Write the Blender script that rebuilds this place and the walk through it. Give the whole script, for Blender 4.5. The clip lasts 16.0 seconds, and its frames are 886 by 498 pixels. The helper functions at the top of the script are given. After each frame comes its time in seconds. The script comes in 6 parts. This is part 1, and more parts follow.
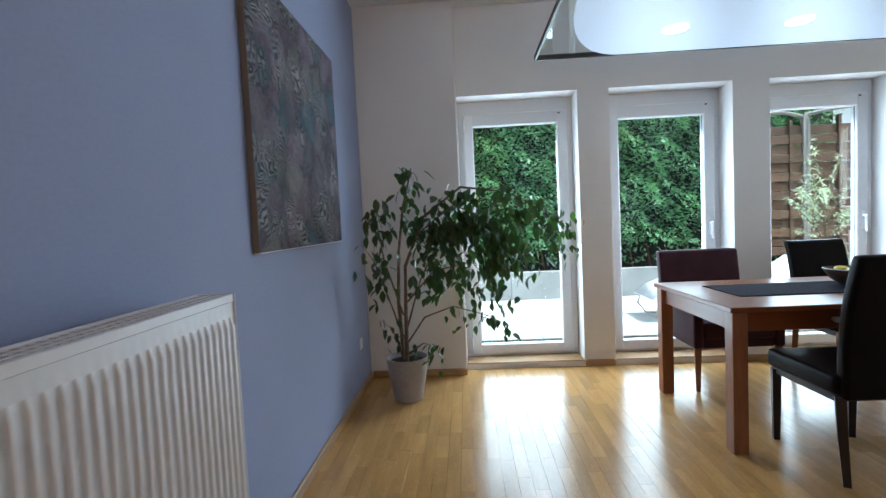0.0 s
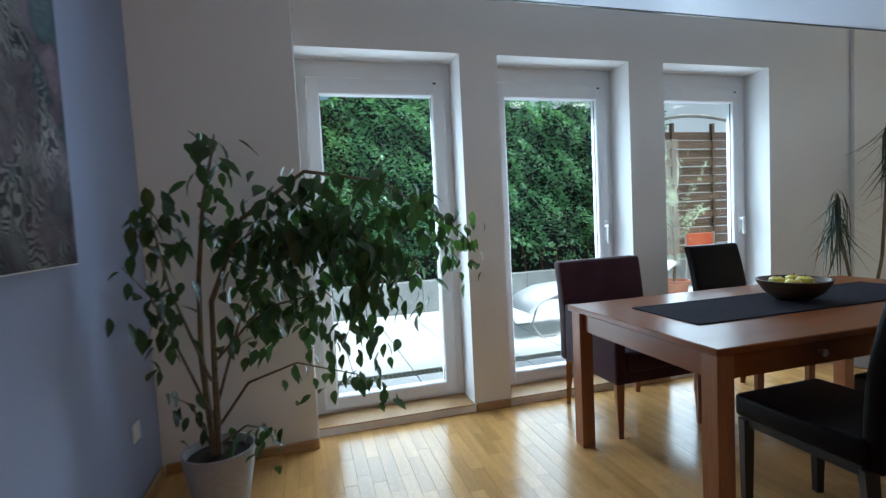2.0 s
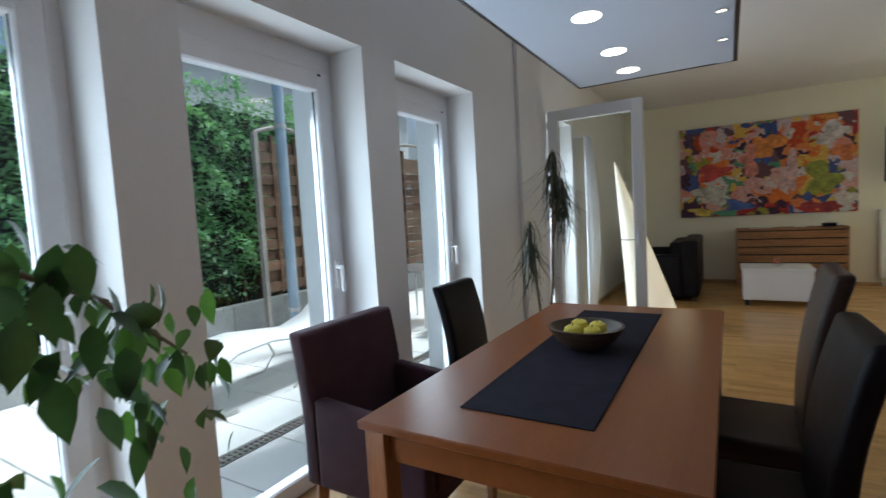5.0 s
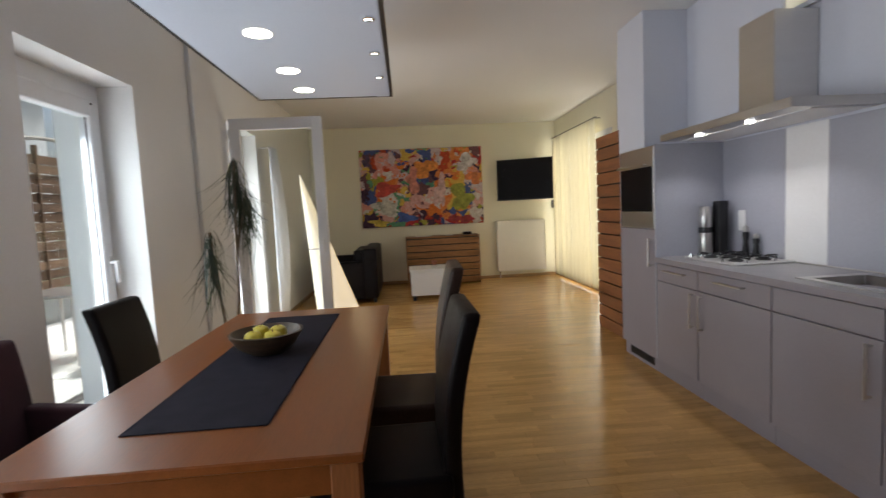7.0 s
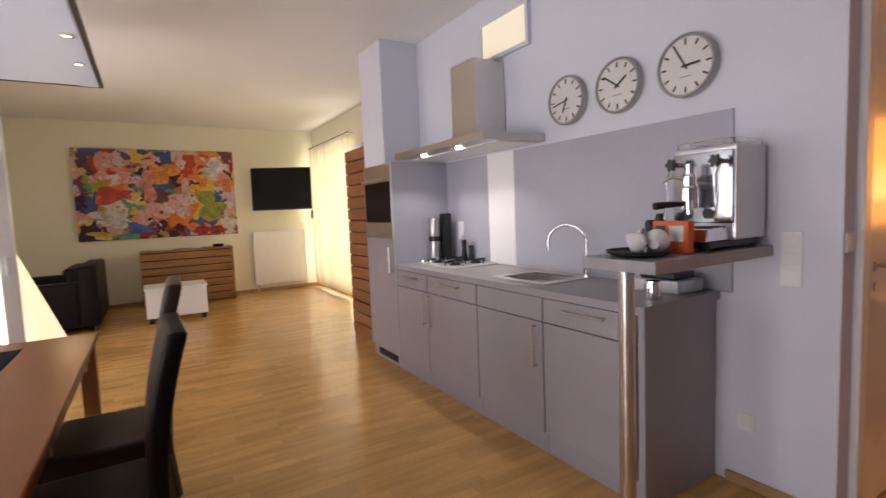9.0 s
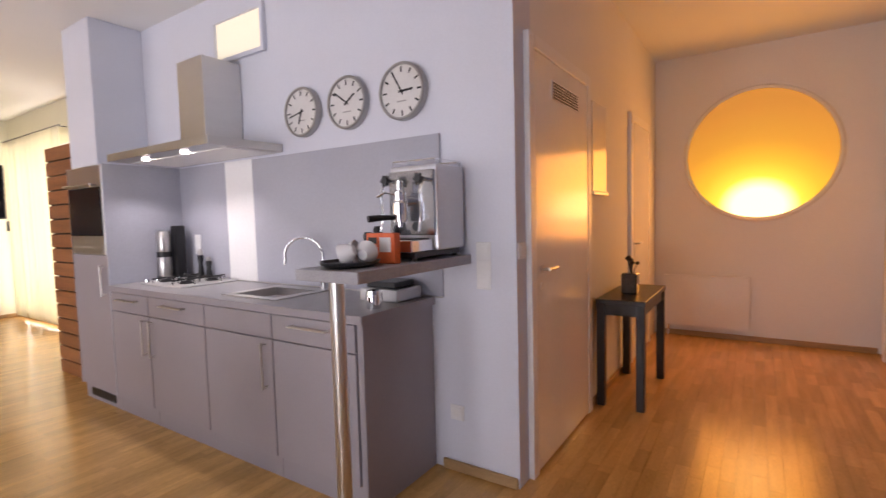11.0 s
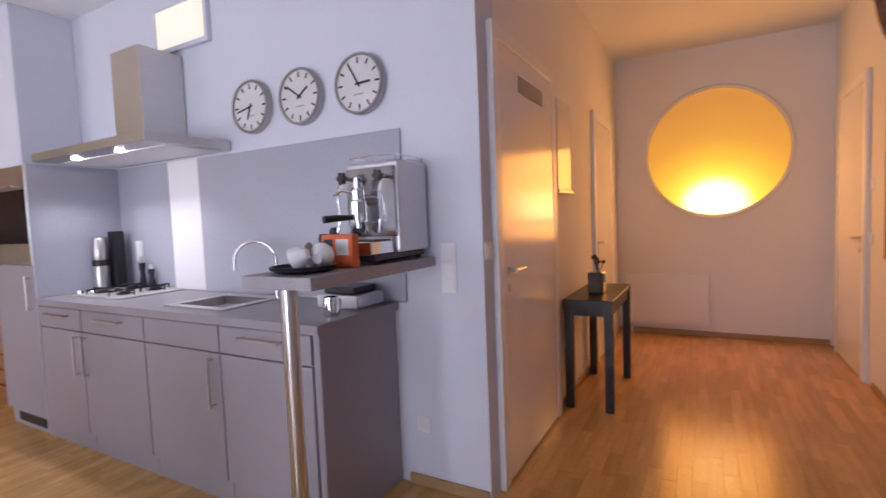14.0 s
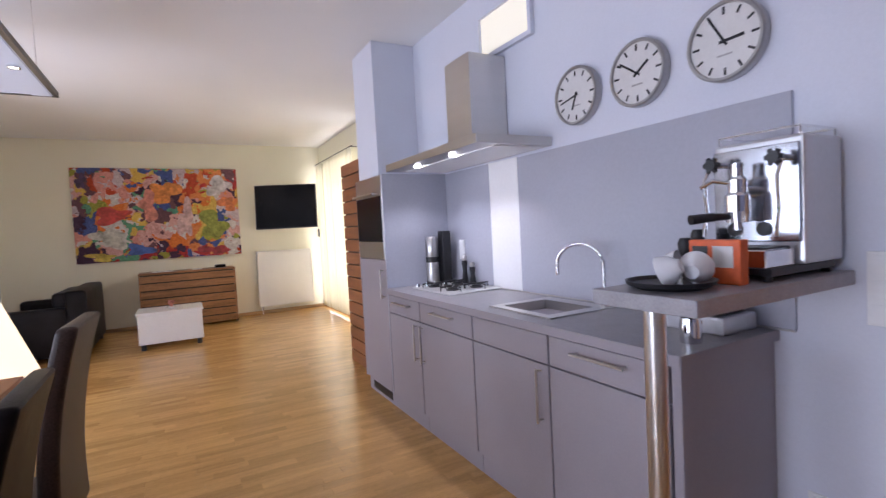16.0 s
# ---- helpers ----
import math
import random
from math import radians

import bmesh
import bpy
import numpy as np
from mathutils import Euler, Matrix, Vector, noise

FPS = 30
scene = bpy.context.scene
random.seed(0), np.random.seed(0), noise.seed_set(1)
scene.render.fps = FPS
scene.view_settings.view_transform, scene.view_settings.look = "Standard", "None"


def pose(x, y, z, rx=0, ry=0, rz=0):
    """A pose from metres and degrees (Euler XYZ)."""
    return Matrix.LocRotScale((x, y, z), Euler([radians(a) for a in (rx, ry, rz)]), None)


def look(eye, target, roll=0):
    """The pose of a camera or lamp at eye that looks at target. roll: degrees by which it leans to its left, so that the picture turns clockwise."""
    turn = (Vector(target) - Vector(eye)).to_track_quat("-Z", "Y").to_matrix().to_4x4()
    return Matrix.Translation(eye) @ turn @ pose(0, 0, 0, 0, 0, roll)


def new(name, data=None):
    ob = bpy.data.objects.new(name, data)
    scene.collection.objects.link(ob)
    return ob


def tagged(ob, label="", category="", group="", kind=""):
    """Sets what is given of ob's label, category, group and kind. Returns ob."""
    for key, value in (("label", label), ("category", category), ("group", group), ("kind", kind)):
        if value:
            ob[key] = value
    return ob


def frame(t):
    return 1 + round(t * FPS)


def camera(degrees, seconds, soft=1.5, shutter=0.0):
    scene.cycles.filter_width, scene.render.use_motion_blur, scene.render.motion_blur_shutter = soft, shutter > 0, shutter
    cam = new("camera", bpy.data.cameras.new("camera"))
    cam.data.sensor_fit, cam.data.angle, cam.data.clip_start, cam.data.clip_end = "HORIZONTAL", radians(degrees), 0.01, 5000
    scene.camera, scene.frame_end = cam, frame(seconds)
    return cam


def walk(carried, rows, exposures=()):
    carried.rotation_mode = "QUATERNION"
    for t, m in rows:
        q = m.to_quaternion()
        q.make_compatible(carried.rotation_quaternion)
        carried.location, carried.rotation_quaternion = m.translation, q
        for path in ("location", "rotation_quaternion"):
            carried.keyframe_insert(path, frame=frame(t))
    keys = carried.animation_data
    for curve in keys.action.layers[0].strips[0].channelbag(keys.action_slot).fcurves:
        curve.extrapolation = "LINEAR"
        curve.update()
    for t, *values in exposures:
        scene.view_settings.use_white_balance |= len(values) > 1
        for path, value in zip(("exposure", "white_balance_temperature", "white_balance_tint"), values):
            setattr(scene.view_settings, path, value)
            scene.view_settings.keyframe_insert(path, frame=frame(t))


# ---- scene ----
cam = camera(85.3, 16.0, soft=1.35, shutter=0.4)
PATH = [
    (0.0, pose(0.828, -0.130, 1.235, 86.85, 2.68, 2.76)),
    (0.5, pose(0.786, 0.192, 1.252, 86.79, 2.72, -1.51)),
    (1.0, pose(0.756, 0.446, 1.254, 86.85, 2.83, -6.43)),
    (1.5, pose(0.763, 0.698, 1.251, 86.84, 2.75, -11.41)),
    (2.0, pose(0.794, 0.977, 1.237, 86.49, 2.88, -15.86)),
    (2.5, pose(0.842, 1.276, 1.237, 86.83, 3.00, -20.22)),
    (3.0, pose(0.880, 1.564, 1.232, 86.85, 3.20, -26.25)),
    (5.5, pose(1.012, 2.274, 1.393, 85.66, 3.20, -68.45)),
    (6.0, pose(0.974, 2.227, 1.381, 85.49, 3.17, -77.37)),
    (6.5, pose(0.934, 2.171, 1.373, 85.35, 2.99, -86.06)),
    (7.0, pose(0.900, 2.135, 1.361, 85.36, 2.78, -94.52)),
    (7.5, pose(0.864, 2.104, 1.363, 85.36, 2.57, -101.70)),
    (8.0, pose(0.835, 2.074, 1.369, 85.32, 2.52, -108.33)),
    (8.5, pose(0.807, 2.031, 1.366, 85.30, 2.44, -114.93)),
    (9.0, pose(0.770, 1.980, 1.362, 85.33, 2.30, -121.40)),
    (9.5, pose(0.735, 1.910, 1.350, 85.42, 2.12, -127.59)),
    (10.0, pose(0.712, 1.830, 1.332, 85.80, 1.75, -133.49)),
    (12.5, pose(0.463, 1.735, 1.359, 86.18, 1.75, -160.84)),
    (13.0, pose(0.486, 1.721, 1.360, 86.20, 1.79, -161.38)),
    (13.5, pose(0.562, 1.695, 1.347, 86.24, 1.95, -157.82)),
    (14.0, pose(0.674, 1.644, 1.325, 86.41, 2.28, -151.19)),
    (14.5, pose(0.795, 1.601, 1.306, 86.72, 2.50, -143.09)),
    (15.0, pose(0.901, 1.604, 1.312, 87.15, 2.67, -133.60)),
    (15.5, pose(0.984, 1.628, 1.330, 87.38, 2.67, -124.67)),
    (16.0, pose(1.087, 1.577, 1.360, 87.37, 3.02, -118.83)),
]
EXPOSURES = [(0.0, 0.56, 5250, 3), (1.0, 0.27, 5250, 3), (3.0, -0.12, 5150, 2), (5.5, -0.24, 5650, 8), (7.0, 0.05, 6250, 12), (9.0, 0.62, 6750, 22), (12.5, 0.92, 6250, 25), (16.0, 0.82, 5600, 24)]
walk(cam, PATH, EXPOSURES)

# ---- world and large lights ----
world = bpy.data.worlds.new("sky")
scene.world = world
world.use_nodes = True
wn = world.node_tree.nodes
sky = wn.new("ShaderNodeTexSky")
sky.sky_type, sky.sun_disc = "NISHITA", False
sky.dust_density, sky.ozone_density = 7.0, 0.6
sky.sun_elevation, sky.sun_rotation = radians(65), radians(119)
wn["Background"].inputs["Strength"].default_value = 0.15
world.node_tree.links.new(sky.outputs[0], wn["Background"].inputs[0])


def lamp(name, kind, m, energy, color, size=0.1, size_y=None, angle=None, spot=None, spread=None):
    data = bpy.data.lights.new(name, kind)
    data.energy, data.color = energy, color
    if kind == "AREA":
        data.size = size
        if size_y:
            data.shape, data.size_y = "RECTANGLE", size_y
    elif kind in ("POINT", "SPOT"):
        data.shadow_soft_size = size
    if angle:
        data.angle = radians(angle)
    if spot:
        data.spot_size, data.spot_blend = radians(spot), 0.6
    if spread:
        data.spread = radians(spread)
    ob = new(name, data)
    ob.matrix_world = m
    return ob


lamp("sun", "SUN", look((0, 0, 20), (-8, 4.5, 0)), 5.0, (1.0, 0.96, 0.90), angle=16)
WARM, ORANGE = (1.0, 0.76, 0.42), (1.0, 0.37, 0.055)
# daylight entering at the three dining windows and the garden door
for cx, w in ((1.27, 0.8), (2.5, 0.8), (3.72, 0.8), (6.3, 0.8)):
    lamp("window_daylight", "AREA", look((cx, 4.19, 1.02), (cx, 2.0, 0.80)), 25, (0.93, 0.965, 1.0), w, 1.75)
# spots in the glass ceiling panel, an added fill, the cooker hood and the living room
for sx in (2.11, 2.82, 3.52, 4.18, 4.68):
    lamp("panel_spot", "SPOT", look((sx, 2.84, 2.29), (sx, 2.84, 0)), 0.6, (1.0, 0.87, 0.68), 0.06, spot=120)
# Unseen fill aimed at the ceiling, added to brighten kitchen and room.
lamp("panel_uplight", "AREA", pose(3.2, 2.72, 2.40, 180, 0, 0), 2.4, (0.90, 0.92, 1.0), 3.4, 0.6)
for sx in (3.62, 4.11):
    lamp("hood_spot", "SPOT", look((sx, 0.09, 1.775), (sx, -0.06, 0)), 7.5, (1.0, 0.96, 0.92), 0.03, spot=120)
lamp("cone_light", "POINT", pose(6.62, 2.70, 1.5), 3, WARM, 0.12)
# daylight behind the drawn curtain
lamp("curtain_daylight", "AREA", look((8.72, -0.775, 1.33), (8.72, 0, 1.33)), 70, (1.0, 0.94, 0.78), 2.3, 2.5)
lamp("round_light_glow", "AREA", look((0.61, -3.90, 1.55), (0.61, 0, 1.2)), 10.5, ORANGE, 1.0)


# ---- materials ----
def material(name, color, rough=0.6, metal=0.0, vary=0.08, scale=6.0, bump=0.05, fine=60.0, stretch=(1, 1, 1), coat=0.0,
             second=None, sheen=0.0, trans=0.0, each=0.0, spec=0.5):
    """Noise at two scales over a base colour, with fine relief; each: how far pieces differ from one another."""
    m = bpy.data.materials.new(name)
    m.use_nodes = True
    nt = m.node_tree
    n, link = nt.nodes, nt.links.new
    b = n["Principled BSDF"]
    b.inputs["Roughness"].default_value, b.inputs["Metallic"].default_value = rough, metal
    b.inputs["Coat Weight"].default_value, b.inputs["Sheen Weight"].default_value = coat, sheen
    b.inputs["Transmission Weight"].default_value = trans
    b.inputs["Specular IOR Level"].default_value = spec
    co, mp = n.new("ShaderNodeTexCoord"), n.new("ShaderNodeMapping")
    mp.inputs["Scale"].default_value = stretch
    link(co.outputs["Object"], mp.inputs[0])
    big, small = n.new("ShaderNodeTexNoise"), n.new("ShaderNodeTexNoise")
    for t, s, d in ((big, scale, 4), (small, fine, 6)):
        t.inputs["Scale"].default_value, t.inputs["Detail"].default_value = s, d
        link(mp.outputs[0], t.inputs[0])
    add = n.new("ShaderNodeMath")
    add.operation = "ADD"
    link(big.outputs[0], add.inputs[0]), link(small.outputs[0], add.inputs[1])
    ramp = n.new("ShaderNodeMapRange")
    ramp.inputs[1].default_value, ramp.inputs[2].default_value = 0.7, 1.3
    link(add.outputs[0], ramp.inputs[0])
    mix = n.new("ShaderNodeMix")
    mix.data_type = "RGBA"
    lo = second or [max(0.0, c * (1 - vary * 2)) for c in color]
    hi = color if second else [min(1.0, c * (1 + vary)) for c in color]
    mix.inputs[6].default_value, mix.inputs[7].default_value = (*lo, 1), (*hi, 1)
    link(ramp.outputs[0], mix.inputs[0])
    out = mix.outputs[2]
    if each:
        info, geo, a2 = n.new("ShaderNodeObjectInfo"), n.new("ShaderNodeNewGeometry"), n.new("ShaderNodeMath")
        a2.operation = "ADD"
        link(info.outputs["Random"], a2.inputs[0]), link(geo.outputs["Random Per Island"], a2.inputs[1])
        fr, rg, hsv = n.new("ShaderNodeMath"), n.new("ShaderNodeMapRange"), n.new("ShaderNodeHueSaturation")
        fr.operation = "FRACT"
        link(a2.outputs[0], fr.inputs[0]), link(fr.outputs[0], rg.inputs[0])
        rg.inputs[3].default_value, rg.inputs[4].default_value = 1 - each, 1 + each
        link(rg.outputs[0], hsv.inputs["Value"]), link(out, hsv.inputs["Color"])
        out = hsv.outputs[0]
    link(out, b.inputs["Base Color"])
    rr = n.new("ShaderNodeMapRange")
    rr.inputs[3].default_value, rr.inputs[4].default_value = max(0.02, rough - 0.07), min(1, rough + 0.07)
    link(big.outputs[0], rr.inputs[0]), link(rr.outputs[0], b.inputs["Roughness"])
    if bump:
        bp = n.new("ShaderNodeBump")
        bp.inputs["Strength"].default_value, bp.inputs["Distance"].default_value = bump, 0.004
        link(small.outputs[0], bp.inputs["Height"]), link(bp.outputs[0], b.inputs["Normal"])
    return m


def glow(name, color, strength):
    m = bpy.data.materials.new(name)
    m.use_nodes = True
    b = m.node_tree.nodes["Principled BSDF"]
    b.inputs["Base Color"].default_value = (*color, 1)
    b.inputs["Emission Color"].default_value, b.inputs["Emission Strength"].default_value = (*color, 1), strength
    return m


def clear_glass(name, tint=(0.95, 0.98, 0.97), rough=0.0):
    m = bpy.data.materials.new(name)
    m.use_nodes = True
    n, link = m.node_tree.nodes, m.node_tree.links.new
    n.remove(n["Principled BSDF"])
    tr, gl, mx, lw = n.new("ShaderNodeBsdfTransparent"), n.new("ShaderNodeBsdfGlossy"), n.new("ShaderNodeMixShader"), n.new("ShaderNodeLayerWeight")
    pw, sc = n.new("ShaderNodeMath"), n.new("ShaderNodeMath")
    pw.operation, sc.operation = "POWER", "MULTIPLY_ADD"
    pw.inputs[1].default_value, sc.inputs[1].default_value, sc.inputs[2].default_value = 4.0, 0.5, 0.03
    tr.inputs[0].default_value = (*tint, 1)
    gl.inputs["Roughness"].default_value = rough
    link(lw.outputs["Facing"], pw.inputs[0]), link(pw.outputs[0], sc.inputs[0]), link(sc.outputs[0], mx.inputs[0])
    link(tr.outputs[0], mx.inputs[1]), link(gl.outputs[0], mx.inputs[2])
    link(mx.outputs[0], n["Material Output"].inputs[0])
    return m


WALL = material("white_wall_paint", (0.80, 0.79, 0.77), 0.85, vary=0.02, scale=1.5, bump=0.12, fine=120)
LIVING_WALL = material("cream_wall_paint", (0.80, 0.77, 0.62), 0.85, vary=0.02, scale=1.5, bump=0.12, fine=120)
# Same white paint; the cooler, dimmer light is put into its colour.
KITCHEN_WALL = material("white_paint_in_cool_light", (0.68, 0.70, 0.775), 0.85, vary=0.02, scale=1.5, bump=0.1, fine=120)
BLUE = material("blue_wall_paint", (0.33, 0.375, 0.54), 0.8, vary=0.04, scale=1.2, bump=0.15, fine=90)
CEIL = material("ceiling_paint", (0.80, 0.80, 0.79), 0.9, vary=0.015, scale=1.2, bump=0.1, fine=120)
WHITE = material("white_lacquer", (0.82, 0.82, 0.82), 0.35, vary=0.02, scale=3, bump=0.02)
FRAME = material("white_window_plastic", (0.80, 0.81, 0.83), 0.4, vary=0.02, scale=3, bump=0.02)
RADIATOR = material("radiator_enamel", (0.80, 0.79, 0.77), 0.35, vary=0.02, scale=4, bump=0.02)
OAK = material("oak_parquet", (0.57, 0.325, 0.105), 0.21, vary=0.12, scale=2.5, bump=0.008, fine=30, stretch=(9, 1, 9), each=0.15, spec=0.5)
TRIM = material("oak_trim", (0.42, 0.26, 0.12), 0.45, vary=0.15, scale=3, bump=0.04, stretch=(2, 2, 12))
TABLE_WOOD = material("beech_table_wood", (0.21, 0.065, 0.015), 0.32, vary=0.09, scale=2, bump=0.03, fine=25, stretch=(0.7, 9, 9), spec=0.28)
LEG_WOOD = material("beech_leg_wood", (0.28, 0.105, 0.035), 0.4, vary=0.16, scale=3, bump=0.03, fine=25, stretch=(9, 9, 0.7))
LEATHER = material("dark_brown_leather", (0.006, 0.004, 0.0045), 0.42, vary=0.25, scale=7, bump=0.3, fine=180, spec=0.10)
MAROON = material("aubergine_fabric", (0.055, 0.022, 0.031), 0.8, vary=0.2, scale=9, bump=0.35, fine=320, sheen=0.08, spec=0.2)
BLACK_LEATHER = material("black_leather", (0.009, 0.008, 0.011), 0.42, vary=0.3, scale=6, bump=0.3, fine=150, spec=0.15)
RUNNER = material("slate_woven_cloth", (0.022, 0.020, 0.030), 0.95, vary=0.2, scale=12, bump=0.5, fine=420, spec=0.12)
CABINET = material("grey_laminate", (0.315, 0.29, 0.315), 0.45, vary=0.04, scale=3, bump=0.03, fine=150)
WORKTOP = material("grey_worktop", (0.33, 0.32, 0.335), 0.38, vary=0.1, scale=14, bump=0.04, fine=140)
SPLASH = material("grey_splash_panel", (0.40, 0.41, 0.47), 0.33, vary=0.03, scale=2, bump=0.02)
STEEL = material("brushed_steel", (0.62, 0.60, 0.58), 0.3, 1.0, vary=0.03, scale=2, bump=0.0, fine=60, stretch=(1, 1, 6))
CHROME = material("polished_chrome", (0.82, 0.82, 0.84), 0.07, 1.0, vary=0.03, scale=5, bump=0)
BLACK = material("black_plastic", (0.015, 0.015, 0.017), 0.4, vary=0.2, scale=9, bump=0.03)
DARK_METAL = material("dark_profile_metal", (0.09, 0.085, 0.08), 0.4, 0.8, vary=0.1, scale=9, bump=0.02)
SLAT_WOOD = material("reddish_slat_wood", (0.30, 0.12, 0.045), 0.45, vary=0.2, scale=2, bump=0.05, fine=25, stretch=(1, 9, 9), each=0.12)
DRESSER_WOOD = material("walnut_dresser_wood", (0.36, 0.18, 0.075), 0.42, vary=0.25, scale=2, bump=0.04, fine=25, stretch=(9, 1, 9), each=0.12)
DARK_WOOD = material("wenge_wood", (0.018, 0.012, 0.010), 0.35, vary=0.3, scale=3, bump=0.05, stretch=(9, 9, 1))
BARK = material("driftwood_bark", (0.20, 0.085, 0.045), 0.8, vary=0.35, scale=9, bump=0.7, fine=40)
GLASS = clear_glass("window_glass")
DOOR_GLASS = clear_glass("door_leaf_glass", (0.93, 0.95, 0.93))
SCREEN = material("screen_glass", (0.006, 0.006, 0.008), 0.2, vary=0.1, bump=0, spec=0.2)


# ---- building helpers ----
OFF = {}


def thing(name, loc=(0, 0, 0), label="", category="", group="", kind=""):
    e = new(name)
    e.empty_display_size = 0.1
    e.location = loc
    OFF[e] = Vector(loc)
    return tagged(e, label, category, group, kind)


def part(name, bm, mat, parent=None, label="", smooth=False):
    """Links a bmesh, drawn in room coordinates, as one mesh under a thing or a part."""
    base = OFF.get(parent, Vector((0, 0, 0)))
    bmesh.ops.translate(bm, verts=bm.verts, vec=-base)
    bmesh.ops.recalc_face_normals(bm, faces=bm.faces)
    me = bpy.data.meshes.new(name)
    bm.to_mesh(me)
    bm.free()
    if smooth:
        me.polygons.foreach_set("use_smooth", [True] * len(me.polygons))
        me.set_sharp_from_angle(angle=radians(38))
    me.materials.append(mat)
    ob = new(name, me)
    if parent:
        ob.parent = parent
        OFF[ob] = base
    return tagged(ob, label)


def solid(name, bm, mat, label, category, kind="", group="", smooth=False):
    """A thing of one mesh."""
    return tagged(part(name, bm, mat, None, "", smooth), label, category, group, kind)


def box(x0, x1, y0, y1, z0, z1, bevel=0.0, bm=None, seg=1):
    b = bmesh.new()
    bmesh.ops.create_cube(b, size=1)
    for v in b.verts:
        v.co = ((x0 + x1) / 2 + v.co.x * (x1 - x0), (y0 + y1) / 2 + v.co.y * (y1 - y0), (z0 + z1) / 2 + v.co.z * (z1 - z0))
    if bevel:
        bmesh.ops.bevel(b, geom=b.edges[:], offset=bevel, segments=seg, profile=0.6, affect="EDGES")
    return merge(bm, b)


def merge(bm, b):
    if bm is None:
        return b
    me = bpy.data.meshes.new("tmp")
    b.to_mesh(me)
    b.free()
    bm.from_mesh(me)
    bpy.data.meshes.remove(me)
    return bm


def cyl(p, q, r, r2=None, n=20, bm=None, cap=True):
    p, q = Vector(p), Vector(q)
    b = bmesh.new()
    bmesh.ops.create_cone(b, cap_ends=cap, segments=n, radius1=r, radius2=r if r2 is None else r2, depth=(q - p).length)
    m = Matrix.Translation((p + q) / 2) @ (q - p).to_track_quat("Z", "Y").to_matrix().to_4x4()
    bmesh.ops.transform(b, matrix=m, verts=b.verts)
    return merge(bm, b)


def lathe(profile, centre, n=28, bm=None):
    """Turns (radius, height) pairs about a vertical axis."""
    b = bmesh.new()
    rings = []
    for r, z in profile:
        rings.append([b.verts.new((centre[0] + r * math.cos(a), centre[1] + r * math.sin(a), centre[2] + z))
                      for a in (2 * math.pi * k / n for k in range(n))])
    for a, c in zip(rings, rings[1:]):
        for k in range(n):
            b.faces.new((a[k], a[(k + 1) % n], c[(k + 1) % n], c[k]))
    b.faces.new(rings[0]), b.faces.new(rings[-1])
    return merge(bm, b)


def tube(points, radii, n=8, bm=None):
    """A tube through points, with a radius at each."""
    b = bmesh.new()
    pts = [Vector(p) for p in points]
    rings = []
    for i, p in enumerate(pts):
        d = (pts[min(i + 1, len(pts) - 1)] - pts[max(i - 1, 0)]).normalized()
        side = d.cross(Vector((0.31, 0.17, 0.93))).normalized()
        up = d.cross(side)
        r = radii[i] if isinstance(radii, (list, tuple)) else radii
        rings.append([b.verts.new(p + r * (side * math.cos(a) + up * math.sin(a))) for a in (2 * math.pi * k / n for k in range(n))])
    for a, c in zip(rings, rings[1:]):
        for k in range(n):
            b.faces.new((a[k], a[(k + 1) % n], c[(k + 1) % n], c[k]))
    b.faces.new(rings[0]), b.faces.new(rings[-1])
    return merge(bm, b)


def structure(name, bm, mat, label, category):
    return solid(name, bm, mat, label, category, "structure")


# ---- structure ----
CEILING = 2.95
WINDOWS = [(0.79, 1.756), (2.007, 2.967), (3.25, 4.195)]
HEAD = 2.245
FACE, BACK = 3.83, 4.2
GARDEN_DOOR = (5.85, 6.75)


def wall_with_openings(x0, x1, y0, y1, openings, sill=0.0):
    b = bmesh.new()
    x = x0
    for a, c, top in openings:
        box(x, a, y0, y1, 0, CEILING, 0, b)
        box(a, c, y0, y1, top, CEILING, 0, b)
        if sill:
            box(a, c, y0, y1, -0.05, sill, 0, b)
        x = c
    box(x, x1, y0, y1, 0, CEILING, 0, b)
    return b


structure("wall_windows", wall_with_openings(0.788, 10.3, FACE, BACK, [(a, c, HEAD) for a, c in WINDOWS] + [(*GARDEN_DOOR, 2.33)], 0.045),
          WALL, "white plastered window wall with deep reveals", "wall")
structure("wall_pier", box(0, 0.786, 3.70, BACK, 0, CEILING, 0.004), WALL, "white plastered pier beside the windows", "wall")
structure("wall_pilaster", box(5.02, 5.50, 3.795, FACE - 0.002, 0, CEILING, 0.004), WALL, "shallow white plastered pilaster on window wall", "wall")
structure("wall_blue", box(-0.34, 0, -0.30, BACK, 0, CEILING, 0.004), BLUE, "matt blue painted side wall", "wall")
structure("wall_kitchen", wall_with_openings(1.56, 6.3, -0.53, -0.33, []), KITCHEN_WALL, "white painted kitchen wall, cool light in its colour", "wall")
structure("wall_kitchen_bulkhead", box(4.93, 5.42, -0.328, 0.06, 1.785, CEILING, 0.004), KITCHEN_WALL, "white boxed wall above tall unit", "wall")
structure("wall_living_far", box(10.05, 10.25, -1.0, FACE, 0, CEILING, 0.004), LIVING_WALL, "cream painted far living room wall", "wall")
structure("wall_living_side", box(6.3, 10.05, -1.0, -0.80, 0, CEILING), LIVING_WALL, "cream painted wall behind curtain", "wall")
structure("wall_hall_side", wall_with_openings(-4.2, -0.53, 1.56, 1.76, []), WALL, "white hall wall with doors", "wall")
for ob in [bpy.data.objects["wall_hall_side"]]:
    for v in ob.data.vertices:
        v.co = (v.co.y, v.co.x, v.co.z)
    ob.data.flip_normals()
